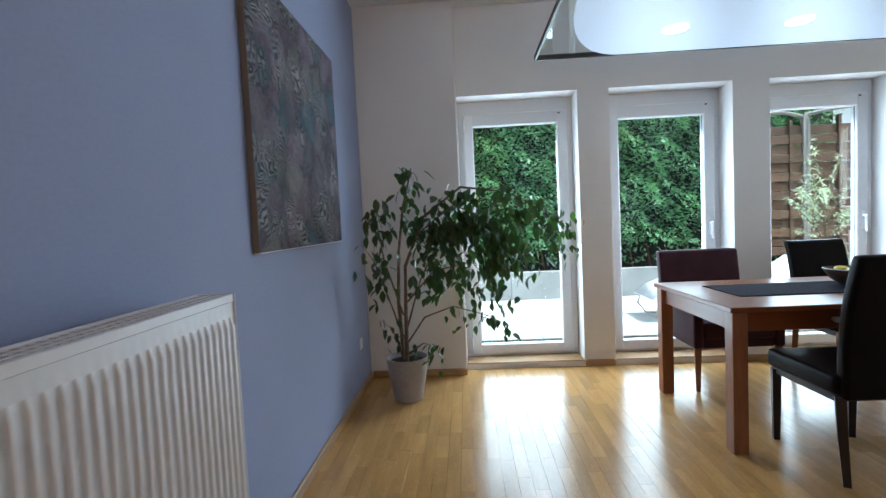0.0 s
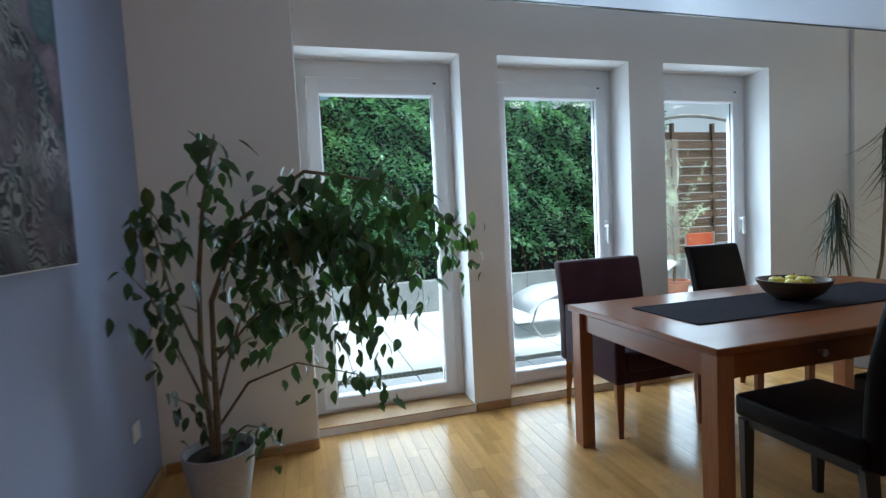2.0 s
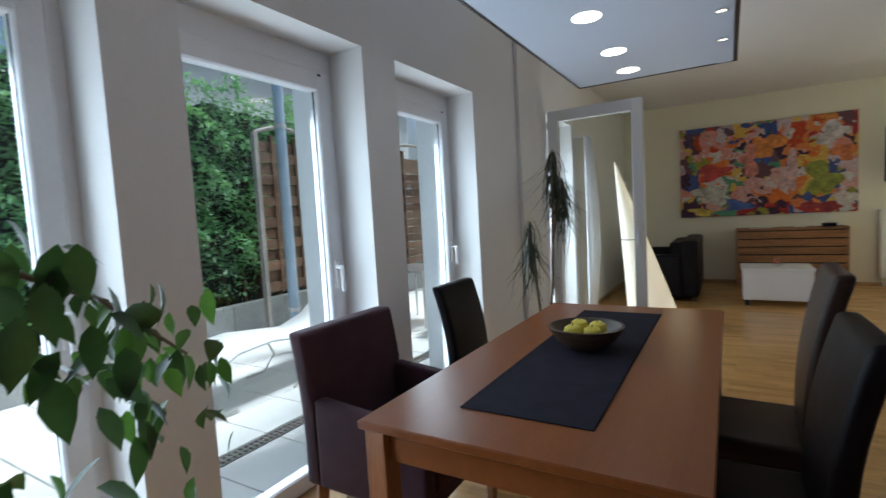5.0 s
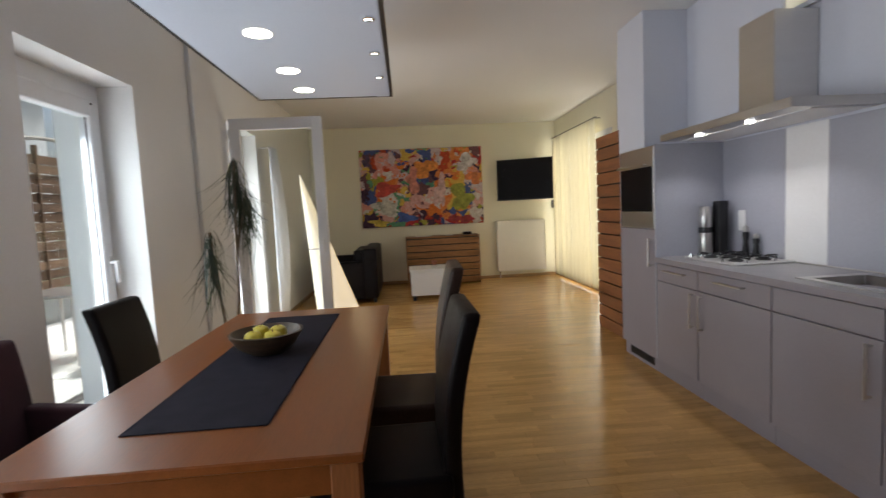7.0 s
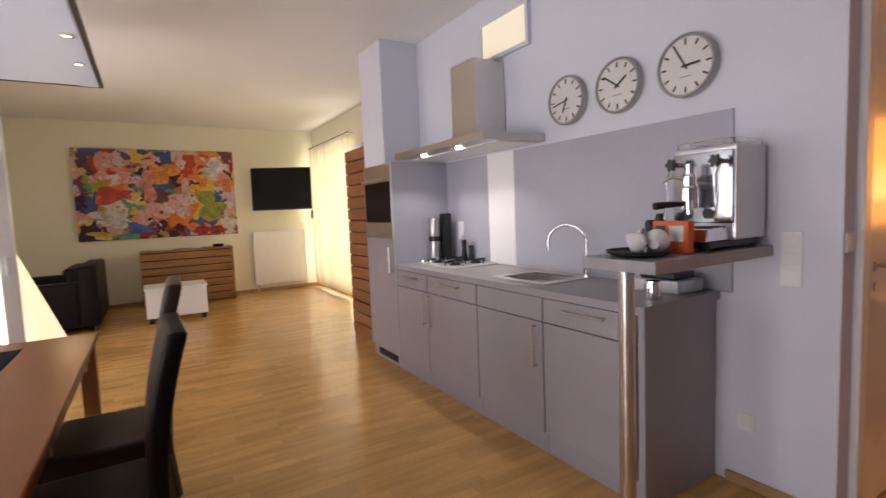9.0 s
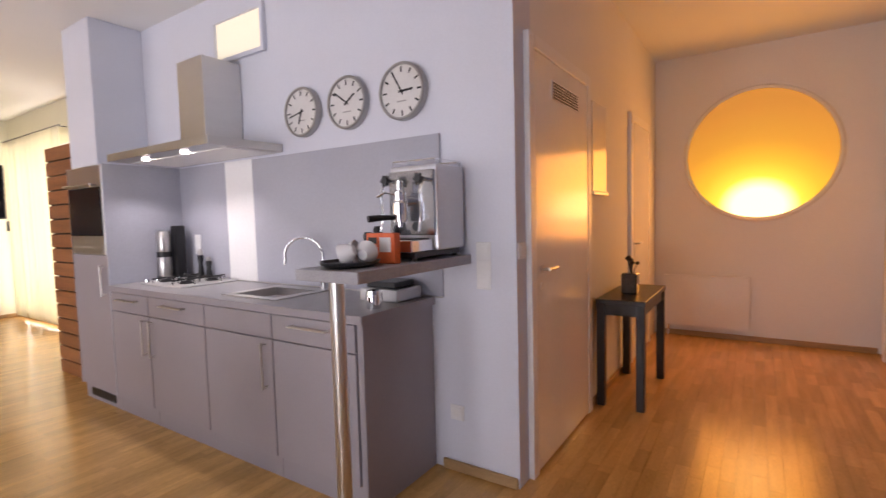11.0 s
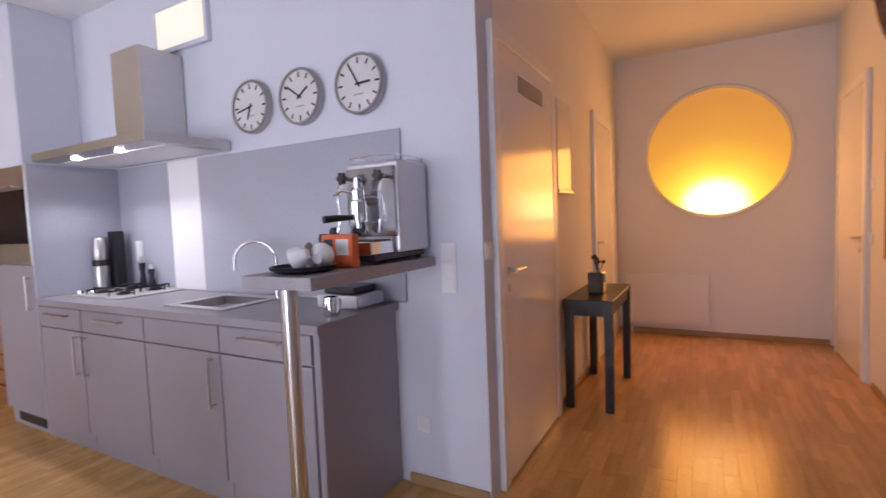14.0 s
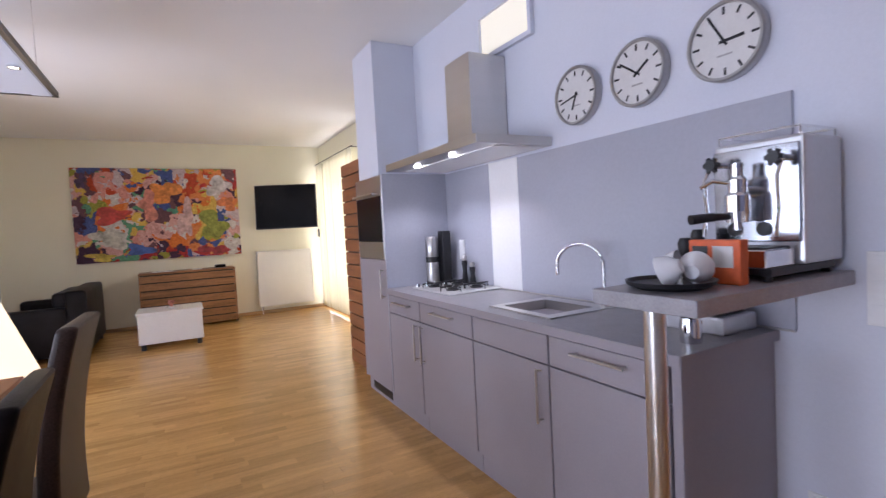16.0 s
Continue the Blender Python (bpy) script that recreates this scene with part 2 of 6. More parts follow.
structure("wall_hall_end", box(-0.54, 1.56, -4.2, -3.97, 0, CEILING), WALL, "white hall end wall", "wall")
structure("wall_hall_other", box(-0.54, -0.342, -3.97, -0.30, 0, CEILING), WALL, "white hall wall with pictures", "wall")
# Unseen wall added to keep outside light from entering at the gap.
structure("wall_living_return", box(6.2, 6.299, -1.0, -0.531, 0, CEILING), LIVING_WALL, "added cream wall closing gap behind screen", "wall")
structure("ceiling", box(-0.55, 10.3, -4.2, BACK, CEILING, CEILING + 0.15), CEIL, "white painted ceiling", "ceiling")
structure("floor", box(-0.55, 10.3, -4.2, BACK, -0.12, -0.012), TRIM, "oak strip parquet floor", "floor")


def baseboard(x0, x1, y0, y1):
    structure("baseboard", box(x0, x1, y0, y1, 0, 0.055, 0.006), TRIM, "oak baseboard along wall", "baseboard")


for a, c in ((1.762, 2.001), (2.973, 3.244), (4.201, 5.015), (5.505, 5.84), (6.76, 10.03)):
    baseboard(a, c, FACE - 0.018, FACE)
baseboard(0.02, 0.788, 3.682, 3.70)
baseboard(5.018, 5.502, 3.777, 3.795)
baseboard(0, 0.018, -0.28, 3.68)
baseboard(1.565, 2.0, -0.33, -0.312)
baseboard(10.032, 10.05, -0.78, FACE - 0.02)
baseboard(6.3, 10.03, -0.80, -0.782)
baseboard(-0.32, 1.54, -3.97, -3.952)
baseboard(1.542, 1.56, -2.5, -1.42)
baseboard(-0.342, -0.324, -2.7, -0.3)


def window(i, x0, x1, top, handle=True, bottom=0.05):
    w = thing("window_%d" % i, ((x0 + x1) / 2, 4.1, bottom), "tall white plastic garden window, closed", "window", kind="structure")
    y0, y1 = 4.05, 4.13
    f = 0.055
    b = box(x0, x0 + f, y0, y1, bottom, top)
    box(x1 - f, x1, y0, y1, bottom, top, 0, b), box(x0 + f, x1 - f, y0, y1, top - 0.115, top, 0, b), box(x0 + f, x1 - f, y0, y1, bottom, bottom + 0.03, 0, b)
    part("window_frame", b, FRAME, w)
    s0, s1, t0, t1 = x0 + 0.045, x1 - 0.045, bottom + 0.018, top - 0.105
    g = 0.085
    b = box(s0, s0 + g, y0 - 0.022, y0 + 0.05, t0, t1, 0.008)
    box(s1 - g, s1, y0 - 0.022, y0 + 0.05, t0, t1, 0.008, b)
    box(s0 + g - 0.01, s1 - g + 0.01, y0 - 0.021, y0 + 0.049, t1 - g - 0.02, t1, 0.008, b)
    box(s0 + g - 0.01, s1 - g + 0.01, y0 - 0.021, y0 + 0.049, t0, t0 + g, 0.008, b)
    sash = part("sash", b, FRAME, w)
    pane = part("pane", box(s0 + g - 0.005, s1 - g + 0.005, y0 + 0.012, y0 + 0.02, t0 + g - 0.005, t1 - g - 0.015), GLASS, w, "clear window glass")
    pane.visible_shadow = False
    b = box(s0 + g - 0.002, s0 + g + 0.003, y0 + 0.004, y0 + 0.011, t0 + g, t1 - g - 0.02)
    box(s1 - g - 0.003, s1 - g + 0.002, y0 + 0.004, y0 + 0.011, t0 + g, t1 - g - 0.02, 0, b)
    part("gasket", b, DARK_METAL, w, "dark rubber gasket")
    part("window_sill", box(x0, x1, FACE, y0, 0.0455, 0.052), TRIM, w, "oak threshold strip")
    if handle:
        hx = s1 - 0.042
        b = box(hx - 0.015, hx + 0.015, y0 - 0.034, y0 - 0.021, 1.02, 1.17, 0.005)
        cyl((hx, y0 - 0.03, 1.13), (hx, y0 - 0.065, 1.13), 0.009, bm=b)
        box(hx - 0.011, hx + 0.011, y0 - 0.078, y0 - 0.06, 1.0, 1.142, 0.006, b)
        part("handle", b, WHITE, sash, "white lever handle")
    for hz in (t0 + 0.1, t1 - 0.1):
        part("hinge", cyl((s0 + 0.005, y0 - 0.03, hz - 0.04), (s0 + 0.005, y0 - 0.03, hz + 0.04), 0.008), WHITE, w)
    part("latch_mark", box(s1 - 0.075, s1 - 0.055, y0 - 0.025, y0 - 0.021, t1 - 0.03, t1 - 0.02), BLACK, w)


for i, (a, c) in enumerate(WINDOWS):
    window(i + 1, a, c, HEAD, True)

# ---- kitchen ----
def bar_handle(parent, p, q, out=(0, 1, 0)):
    p, q, o = Vector(p), Vector(q), Vector(out) * 0.03
    d = (q - p).normalized() * 0.012
    b = cyl(p + o - d, q + o + d, 0.006, n=10)
    cyl(p, p + o, 0.005, n=8, bm=b), cyl(q, q + o, 0.005, n=8, bm=b)
    part("handle", b, STEEL, parent, "brushed steel bar handle")


KF = 0.225
UNITS = [(3.928, 4.445, "right"), (3.28, 3.923, "left"), (2.672, 3.275, "right_low"), (2.09, 2.667, "none")]
# handle sides seen from the room, where x grows towards the tall unit
for k, (x0, x1, side) in enumerate(UNITS):
    u = thing("base_cabinet", ((x0 + x1) / 2, -0.05, 0), "grey laminate kitchen base cabinet with drawer and door", "cabinet", "kitchen base cabinets")
    part("body", box(x0, x1, -0.32, KF - 0.022, 0.12, 0.878), CABINET, u)
    part("plinth", box(x0, x1, 0.10, 0.195, 0, 0.12), CABINET, u)
    drawer = part("drawer_front", box(x0 + 0.002, x1 - 0.002, KF - 0.02, KF, 0.745, 0.872, 0.002), CABINET, u)
    door = part("door", box(x0 + 0.002, x1 - 0.002, KF - 0.02, KF, 0.125, 0.738, 0.002), CABINET, u)
    m = (x0 + x1) / 2
    if side != "right_low":
        bar_handle(drawer, (m - 0.12, KF, 0.83), (m + 0.12, KF, 0.83))
    hx = {"right": x0 + 0.045, "left": x1 - 0.045, "right_low": x0 + 0.05}.get(side)
    if hx:
        bar_handle(door, (hx, KF, 0.49), (hx, KF, 0.71))
e = thing("end_panel", (2.06, -0.05, 0), "grey laminate kitchen end panel", "panel")
part("side_panel", box(2.05, 2.085, -0.325, KF - 0.01, 0, 0.878, 0.002), CABINET, e)
part("edge_strip", box(2.051, 2.084, KF - 0.0098, KF - 0.008, 0.002, 0.876), CABINET, e)
w = thing("worktop", (3.3, -0.05, 0.88), "grey laminate worktop with square front edge", "worktop")
b = bmesh.new()
SX0, SX1, SY0, SY1 = 2.80, 3.17, -0.20, 0.10
box(2.035, SX0, -0.326, KF + 0.015, 0.88, 0.92, 0, b), box(SX1, 4.445, -0.326, KF + 0.015, 0.88, 0.92, 0, b)
box(SX0, SX1, SY1, KF + 0.015, 0.88, 0.92, 0, b), box(SX0, SX1, -0.326, SY0, 0.88, 0.92, 0, b)
part("top", b, WORKTOP, w)
part("front_edge", box(2.036, 4.445, KF + 0.0152, KF + 0.0172, 0.881, 0.919), CABINET, w)
part("end_edge", box(2.0325, 2.0348, -0.326, KF + 0.015, 0.881, 0.919), CABINET, w)

# inset sink
s = thing("sink", (2.98, -0.06, 0.92), "stainless steel inset kitchen sink", "sink")
b = bmesh.new()
for a0, a1, c0, c1 in ((2.74, 3.22, 0.095, 0.145), (2.74, 3.22, -0.27, -0.19), (2.74, 2.805, -0.19, 0.095), (3.165, 3.22, -0.19, 0.095)):
    box(a0, a1, c0, c1, 0.921, 0.9265, 0, b)
part("rim", b, STEEL, s)
b = bmesh.new()
for a0, a1, c0, c1 in ((2.803, 2.808, -0.195, 0.095), (3.162, 3.167, -0.195, 0.095), (2.808, 3.162, 0.09, 0.095), (2.808, 3.162, -0.195, -0.19)):
    box(a0, a1, c0, c1, 0.79, 0.925, 0, b)
box(2.803, 3.167, -0.195, 0.095, 0.782, 0.79, 0, b)
part("bowl", b, STEEL, s)
part("drain", cyl((2.98, -0.05, 0.79), (2.98, -0.05, 0.794), 0.035), CHROME, s)
f = thing("faucet", (2.77, -0.235, 0.927), "tall curved chrome kitchen faucet", "faucet")
pts = [(2.77, -0.235, 0.93), (2.77, -0.235, 1.13)] + [(2.77 + 0.11 - 0.11 * math.cos(a), -0.235 + 0.05 * (1 - math.cos(a)), 1.13 + 0.11 * math.sin(a)) for a in [math.pi * k / 14 for k in range(1, 15)]] + [(2.99, -0.135, 1.08)]
part("spout", tube(pts, 0.010, 12), CHROME, f, smooth=True)
part("body", cyl((2.77, -0.235, 0.927), (2.77, -0.235, 0.99), 0.020), CHROME, f, smooth=True)
part("lever", tube([(2.77, -0.235, 0.975), (2.72, -0.215, 0.985), (2.69, -0.205, 0.99)], 0.006), CHROME, f)

# gas hob
HOB_STEEL = material("satin_hob_steel", (0.80, 0.79, 0.77), 0.42, 0.85, vary=0.04, scale=4, bump=0.01)
h = thing("gas_hob", (4.05, -0.12, 0.92), "stainless four-burner gas hob with black grates", "hob")
part("plate", box(3.74, 4.28, -0.31, 0.10, 0.9205, 0.934, 0.004), HOB_STEEL, h)
for bx, by in ((3.88, -0.2), (4.14, -0.2), (3.88, -0.01), (4.14, -0.01)):
    b = lathe([(0.045, 0), (0.045, 0.008), (0.032, 0.009), (0.032, 0.018), (0.005, 0.02)], (bx, by, 0.934), 18)
    part("burner", b, BLACK, h, "black burner cap")
    b = bmesh.new()
    for dx, dy in ((1, 0), (-1, 0), (0, 1), (0, -1)):
        box(bx + dx * 0.06 - 0.05 * abs(dx) - 0.004 * abs(dy), bx + dx * 0.06 + 0.05 * abs(dx) + 0.004 * abs(dy), by + dy * 0.055 - 0.04 * abs(dy) - 0.004 * abs(dx), by + dy * 0.055 + 0.04 * abs(dy) + 0.004 * abs(dx), 0.957, 0.966, 0, b)
        cyl((bx + dx * 0.105, by + dy * 0.092, 0.934), (bx + dx * 0.105, by + dy * 0.092, 0.962), 0.004, n=6, bm=b)
    part("grate", b, BLACK, h, "black pan support")
for k in range(4):
    part("knob", cyl((4.245, 0.07 - 0.075 * k, 0.934), (4.245, 0.07 - 0.075 * k, 0.956), 0.016, 0.013), CHROME, h, smooth=True)

# tall unit with oven
t = thing("tall_cabinet", (4.86, -0.05, 0), "tall grey laminate kitchen cabinet with built-in oven", "cabinet")
TX0, TX1 = 4.45, 5.05
part("body", box(TX0 + 0.018, TX1 - 0.018, -0.32, KF - 0.022, 0.12, 1.775), CABINET, t)
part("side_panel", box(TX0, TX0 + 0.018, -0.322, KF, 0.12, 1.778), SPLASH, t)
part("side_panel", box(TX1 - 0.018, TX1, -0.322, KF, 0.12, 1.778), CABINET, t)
part("plinth", box(TX0 - 0.004, TX1, 0.10, 0.195, 0, 0.12), CABINET, t)
part("vent_grille", box(TX0 + 0.1, TX1 - 0.1, 0.195, 0.199, 0.03, 0.09), BLACK, t)
door = part("door", box(TX0 + 0.02, TX1 - 0.02, KF - 0.02, KF, 0.125, 1.13, 0.002), CABINET, t)
bar_handle(door, (TX0 + 0.07, KF, 0.85), (TX0 + 0.07, KF, 1.05))
o = thing("oven", (4.86, 0.1, 1.14), "built-in stainless oven with dark glass door", "oven")
part("body", box(TX0 + 0.02, TX1 - 0.02, KF - 0.0185, KF + 0.003, 1.137, 1.775, 0.002), STEEL, o)
part("door_glass", box(TX0 + 0.035, TX1 - 0.035, KF + 0.003, KF + 0.012, 1.27, 1.62, 0.003), SCREEN, o, "dark oven glass")
b = cyl((TX0 + 0.07, KF + 0.05, 1.635), (TX1 - 0.07, KF + 0.05, 1.635), 0.010, n=12)
for hx in (TX0 + 0.1, TX1 - 0.1):
    cyl((hx, KF + 0.003, 1.635), (hx, KF + 0.05, 1.635), 0.007, n=8, bm=b)
part("handle", b, STEEL, o, "steel oven bar handle")

# splashback
for x0, x1, mat, top, label in ((1.975, 3.52, SPLASH, 1.77, "pale grey laminate splashback panel above worktop"), (3.522, 3.84, WHITE, 1.775, "glossy white splashback strip"), (3.842, 4.448, SPLASH, 1.775, "pale grey laminate splashback behind hob")):
    s = thing("splash_panel", ((x0 + x1) / 2, -0.32, 0.922), label, "splashback")
    part("panel", box(x0, x1, -0.327, -0.317, 0.925, top, 0.001), mat, s)
    part("sealing_strip", box(x0, x1, -0.3168, -0.311, 0.9205, 0.928), STEEL, s)

# cooker hood
h = thing("cooker_hood", (3.8, -0.1, 1.79), "brushed steel wall cooker hood with lit spots", "hood")
b = box(3.2, 4.44, -0.325, 0.19, 1.79, 1.84, 0.002)
part("canopy", b, STEEL, h)
part("chimney", box(3.61, 3.91, -0.325, -0.05, 1.8405, 2.425, 0.002), STEEL, h)
part("filter", box(3.24, 4.40, -0.28, 0.05, 1.784, 1.7895), WHITE, h, "pale underside filter")
LAMP = glow("halogen_lamp", (1.0, 0.95, 0.85), 14)
for sx in (3.62, 4.11):
    part("spot", cyl((sx, 0.09, 1.781), (sx, 0.09, 1.789), 0.024), LAMP, h, "lit halogen spot")

# internal window above the hood
v = thing("window_4", (3.565, -0.33, 2.44), "small internal window with warm lit pane", "window", kind="structure")
b = bmesh.new()
for a in ((3.315, 3.885, 2.46, 2.49), (3.315, 3.885, 2.745, 2.775), (3.315, 3.345, 2.49, 2.745), (3.855, 3.885, 2.49, 2.745)):
    box(a[0], a[1], -0.328, -0.300, a[2], a[3], 0, b)
part("window_frame", b, KITCHEN_WALL, v)
part("pane", box(3.345, 3.855, -0.328, -0.322, 2.49, 2.745), glow("warm_lit_pane", (1.0, 0.93, 0.70), 0.2), v, "frosted pane lit from behind")

# clocks
DIAL = material("clock_dial", (0.70, 0.69, 0.67), 0.5, vary=0.03, bump=0)
CLOCK_RIM = material("clock_rim", (0.42, 0.41, 0.40), 0.3, 0.9, vary=0.05, bump=0)
for cx, hour, minute in ((2.975, 6.72, 43.0), (2.59, 1.85, 51.0), (2.19, 2.92, 55.0)):
    c = thing("wall_clock", (cx, -0.32, 2.011), "round wall clock with white dial and steel rim", "clock", "row of wall clocks")
    b = lathe([(0.146, 0.0), (0.151, 0.002), (0.151, 0.036), (0.146, 0.042), (0.136, 0.042), (0.136, 0.028), (0.10, 0.028)], (0, 0, 0), 48)
    spin = Matrix.Translation((cx, -0.327, 2.011)) @ Euler((radians(-90), 0, 0)).to_matrix().to_4x4()
    bmesh.ops.transform(b, matrix=spin, verts=b.verts)
    part("rim", b, CLOCK_RIM, c, smooth=True)
    part("dial", cyl((cx, -0.327, 2.011), (cx, -0.297, 2.011), 0.1355, n=48), DIAL, c)
    for k in range(12):
        a = 2 * math.pi * k / 12
        b = box(-0.0045, 0.0045, -0.2965, -0.2955, 0.100, 0.128)
        bmesh.ops.transform(b, matrix=Matrix.Translation((cx, 0, 2.011)) @ Matrix.Rotation(a, 4, "Y"), verts=b.verts)
        part("hour_mark", b, BLACK, c)
    for ang, ln, wd, yy in ((hour / 12, 0.075, 0.006, -0.295), (minute / 60, 0.112, 0.0045, -0.2935)):
        b = box(-wd, wd, yy, yy + 0.001, -0.02, ln)
        bmesh.ops.transform(b, matrix=Matrix.Translation((cx, 0, 2.011)) @ Matrix.Rotation(-2 * math.pi * ang, 4, "Y"), verts=b.verts)
        part("hand_of_clock", b, BLACK, c)
    part("maker_mark", box(cx - 0.03, cx + 0.03, -0.2966, -0.296, 1.956, 1.963), CLOCK_RIM, c)

# breakfast shelf on a steel pole
s = thing("bar_shelf", (1.95, 0.08, 1.1), "grey laminate bar shelf on a steel pole", "shelf")
part("board", box(1.805, 2.14, -0.325, 0.495, 1.105, 1.15, 0.002), WORKTOP, s)
part("pole", cyl((1.968, 0.44, 0), (1.968, 0.44, 1.105), 0.030, n=28), STEEL, s, "round steel support pole", smooth=True)
part("foot", cyl((1.968, 0.44, 0), (1.968, 0.44, 0.008), 0.05, n=28), STEEL, s)

# espresso machine
m = thing("espresso_machine", (1.96, -0.12, 1.151), "polished chrome espresso machine with grey side panels", "coffee machine")
CASE = material("machine_case", (0.62, 0.62, 0.64), 0.3, 0.6, vary=0.03, bump=0.02)
part("case", box(1.825, 2.095, -0.30, -0.06, 1.19, 1.585, 0.012, seg=2), CASE, m)
part("front_plate", box(1.83, 2.09, -0.06, -0.045, 1.26, 1.56, 0.003), material("machine_front", (0.42, 0.42, 0.45), 0.16, 1.0, vary=0.1, scale=9, bump=0.03, fine=12), m)
part("base", box(1.84, 2.08, -0.28, 0.10, 1.165, 1.19, 0.003), BLACK, m)
part("drip_tray", box(1.845, 2.075, -0.045, 0.115, 1.19, 1.245, 0.004), CHROME, m, "chrome drip tray")
part("drip_grid", box(1.855, 2.065, -0.035, 0.105, 1.2455, 1.249), BLACK, m)
for fx in (1.86, 2.06):
    for fy in (-0.26, 0.08):
        part("foot", cyl((fx, fy, 1.151), (fx, fy, 1.168), 0.014), BLACK, m)
b = lathe([(0.036, 0), (0.036, 0.05), (0.028, 0.06), (0.028, 0.10), (0.018, 0.11), (0.018, 0.15), (0.008, 0.155)], (1.975, 0.02, 1.36), 24)
part("group_head", b, CHROME, m, smooth=True)
part("group_neck", cyl((1.975, -0.05, 1.42), (1.975, 0.03, 1.42), 0.026), CHROME, m, smooth=True)
b = cyl((1.975, 0.02, 1.325), (1.975, 0.02, 1.36), 0.034, 0.038, n=24)
cyl((1.975, 0.02, 1.30), (1.975, 0.02, 1.325), 0.012, bm=b)
pf = part("portafilter", b, CHROME, m, smooth=True)
part("portafilter_grip", tube([(1.985, 0.05, 1.345), (2.01, 0.11, 1.345), (2.035, 0.17, 1.34)], [0.010, 0.014, 0.016], 12), BLACK, pf, "black grip", smooth=True)
part("brew_lever", tube([(1.99, 0.03, 1.45), (2.03, 0.06, 1.46), (2.06, 0.08, 1.44)], 0.006), CHROME, m)
for vx in (2.055, 1.865):
    b = cyl((vx, -0.045, 1.515), (vx, 0.02, 1.515), 0.010, n=12)
    part("valve", b, CHROME, m, smooth=True)
    b = bmesh.new()
    for k in range(6):
        a = k * math.pi / 3
        cyl((vx, 0.022, 1.515), (vx + 0.026 * math.cos(a), 0.022, 1.515 + 0.026 * math.sin(a)), 0.008, n=8, bm=b)
    cyl((vx, 0.012, 1.515), (vx, 0.034, 1.515), 0.018, bm=b)
    part("valve_knob", b, BLACK, m, "black star knob")
for vx in (2.07, 1.85):
    part("steam_wand", tube([(vx, 0.015, 1.50), (vx, 0.04, 1.46), (vx, 0.03, 1.36), (vx, 0.05, 1.28)], 0.006), CHROME, m, smooth=True)
for gx in (1.93, 2.02):
    part("pressure_gauge", cyl((gx, -0.046, 1.30), (gx, -0.038, 1.30), 0.022), BLACK, m)
b = bmesh.new()
for a0, a1, c0, c1 in ((1.835, 2.085, -0.075, -0.069), (1.835, 2.085, -0.291, -0.285), (1.835, 1.841, -0.285, -0.075), (2.079, 2.085, -0.285, -0.075)):
    box(a0, a1, c0, c1, 1.606, 1.612, 0, b)
for px in (1.838, 2.082):
    for py in (-0.072, -0.288):
        cyl((px, py, 1.58), (px, py, 1.61), 0.003, n=6, bm=b)
part("cup_rail", b, CHROME, m)

# things on the bar shelf
t = thing("serving_tray", (1.95, 0.33, 1.151), "black round serving tray on bar shelf", "tray")
part("tray", lathe([(0.09, 0.0), (0.118, 0.012), (0.123, 0.024), (0.117, 0.024), (0.11, 0.013), (0.02, 0.006)], (1.985, 0.345, 1.151), 32), BLACK, t, smooth=True)
CHINA = material("white_porcelain", (0.80, 0.80, 0.80), 0.18, vary=0.01, bump=0, coat=0.4)
for k, (cx, cy, tip, rz) in enumerate(((1.955, 0.385, 112, 20), (2.005, 0.32, 84, 200), (1.93, 0.315, 80, 290))):
    c = thing("cup", (cx, cy, 1.16), "white porcelain cup lying on black tray", "cup", "cups on tray")
    prof = [(0.020, 0.0), (0.022, 0.006), (0.036, 0.022), (0.047, 0.055), (0.045, 0.055), (0.033, 0.022), (0.02, 0.01), (0.004, 0.008)]
    b = lathe(prof, (0, 0, -0.03), 24)
    tube([(0.037, 0, 0.02), (0.06, 0, 0.018), (0.062, 0, -0.006), (0.033, 0, -0.012)], 0.005, 8, b)
    bmesh.ops.transform(b, matrix=pose(cx, cy, 1.209 if k < 2 else 1.204, 0, tip, rz), verts=b.verts)
    part("bowl", b, CHINA, c, smooth=True)
x = thing("orange_carton", (1.96, 0.18, 1.151), "orange cardboard coffee carton with printed panel", "box")
ORANGE_CARD = material("orange_cardboard", (0.72, 0.13, 0.03), 0.5, vary=0.08, bump=0.02)
part("carton", box(1.865, 2.02, 0.165, 0.205, 1.151, 1.28, 0.002), ORANGE_CARD, x)
part("printed_panel", box(1.885, 1.945, 0.2052, 0.2064, 1.20, 1.262), DIAL, x, "pale printed panel")
part("printed_panel", box(1.96, 2.008, 0.2052, 0.2064, 1.235, 1.262), DARK_WOOD, x, "dark printed panel")

for tx, ty, hh in ((2.105, 0.10, 0.13), (2.105, 0.03, 0.155)):
    q = thing("coffee_tamper", (tx, ty, 1.151), "chrome coffee tamper with a black grip beside espresso machine", "tamper", "tampers on bar shelf")
    part("foot", lathe([(0.028, 0), (0.029, 0.004), (0.029, 0.022), (0.012, 0.032), (0.009, hh * 0.5), (0.002, hh * 0.5)], (tx, ty, 1.151), 22), CHROME, q, smooth=True)
    part("grip", lathe([(0.010, hh * 0.5), (0.019, hh * 0.66), (0.023, hh * 0.86), (0.016, hh), (0.003, hh)], (tx, ty, 1.151), 22), BLACK, q, "black grip", smooth=True)

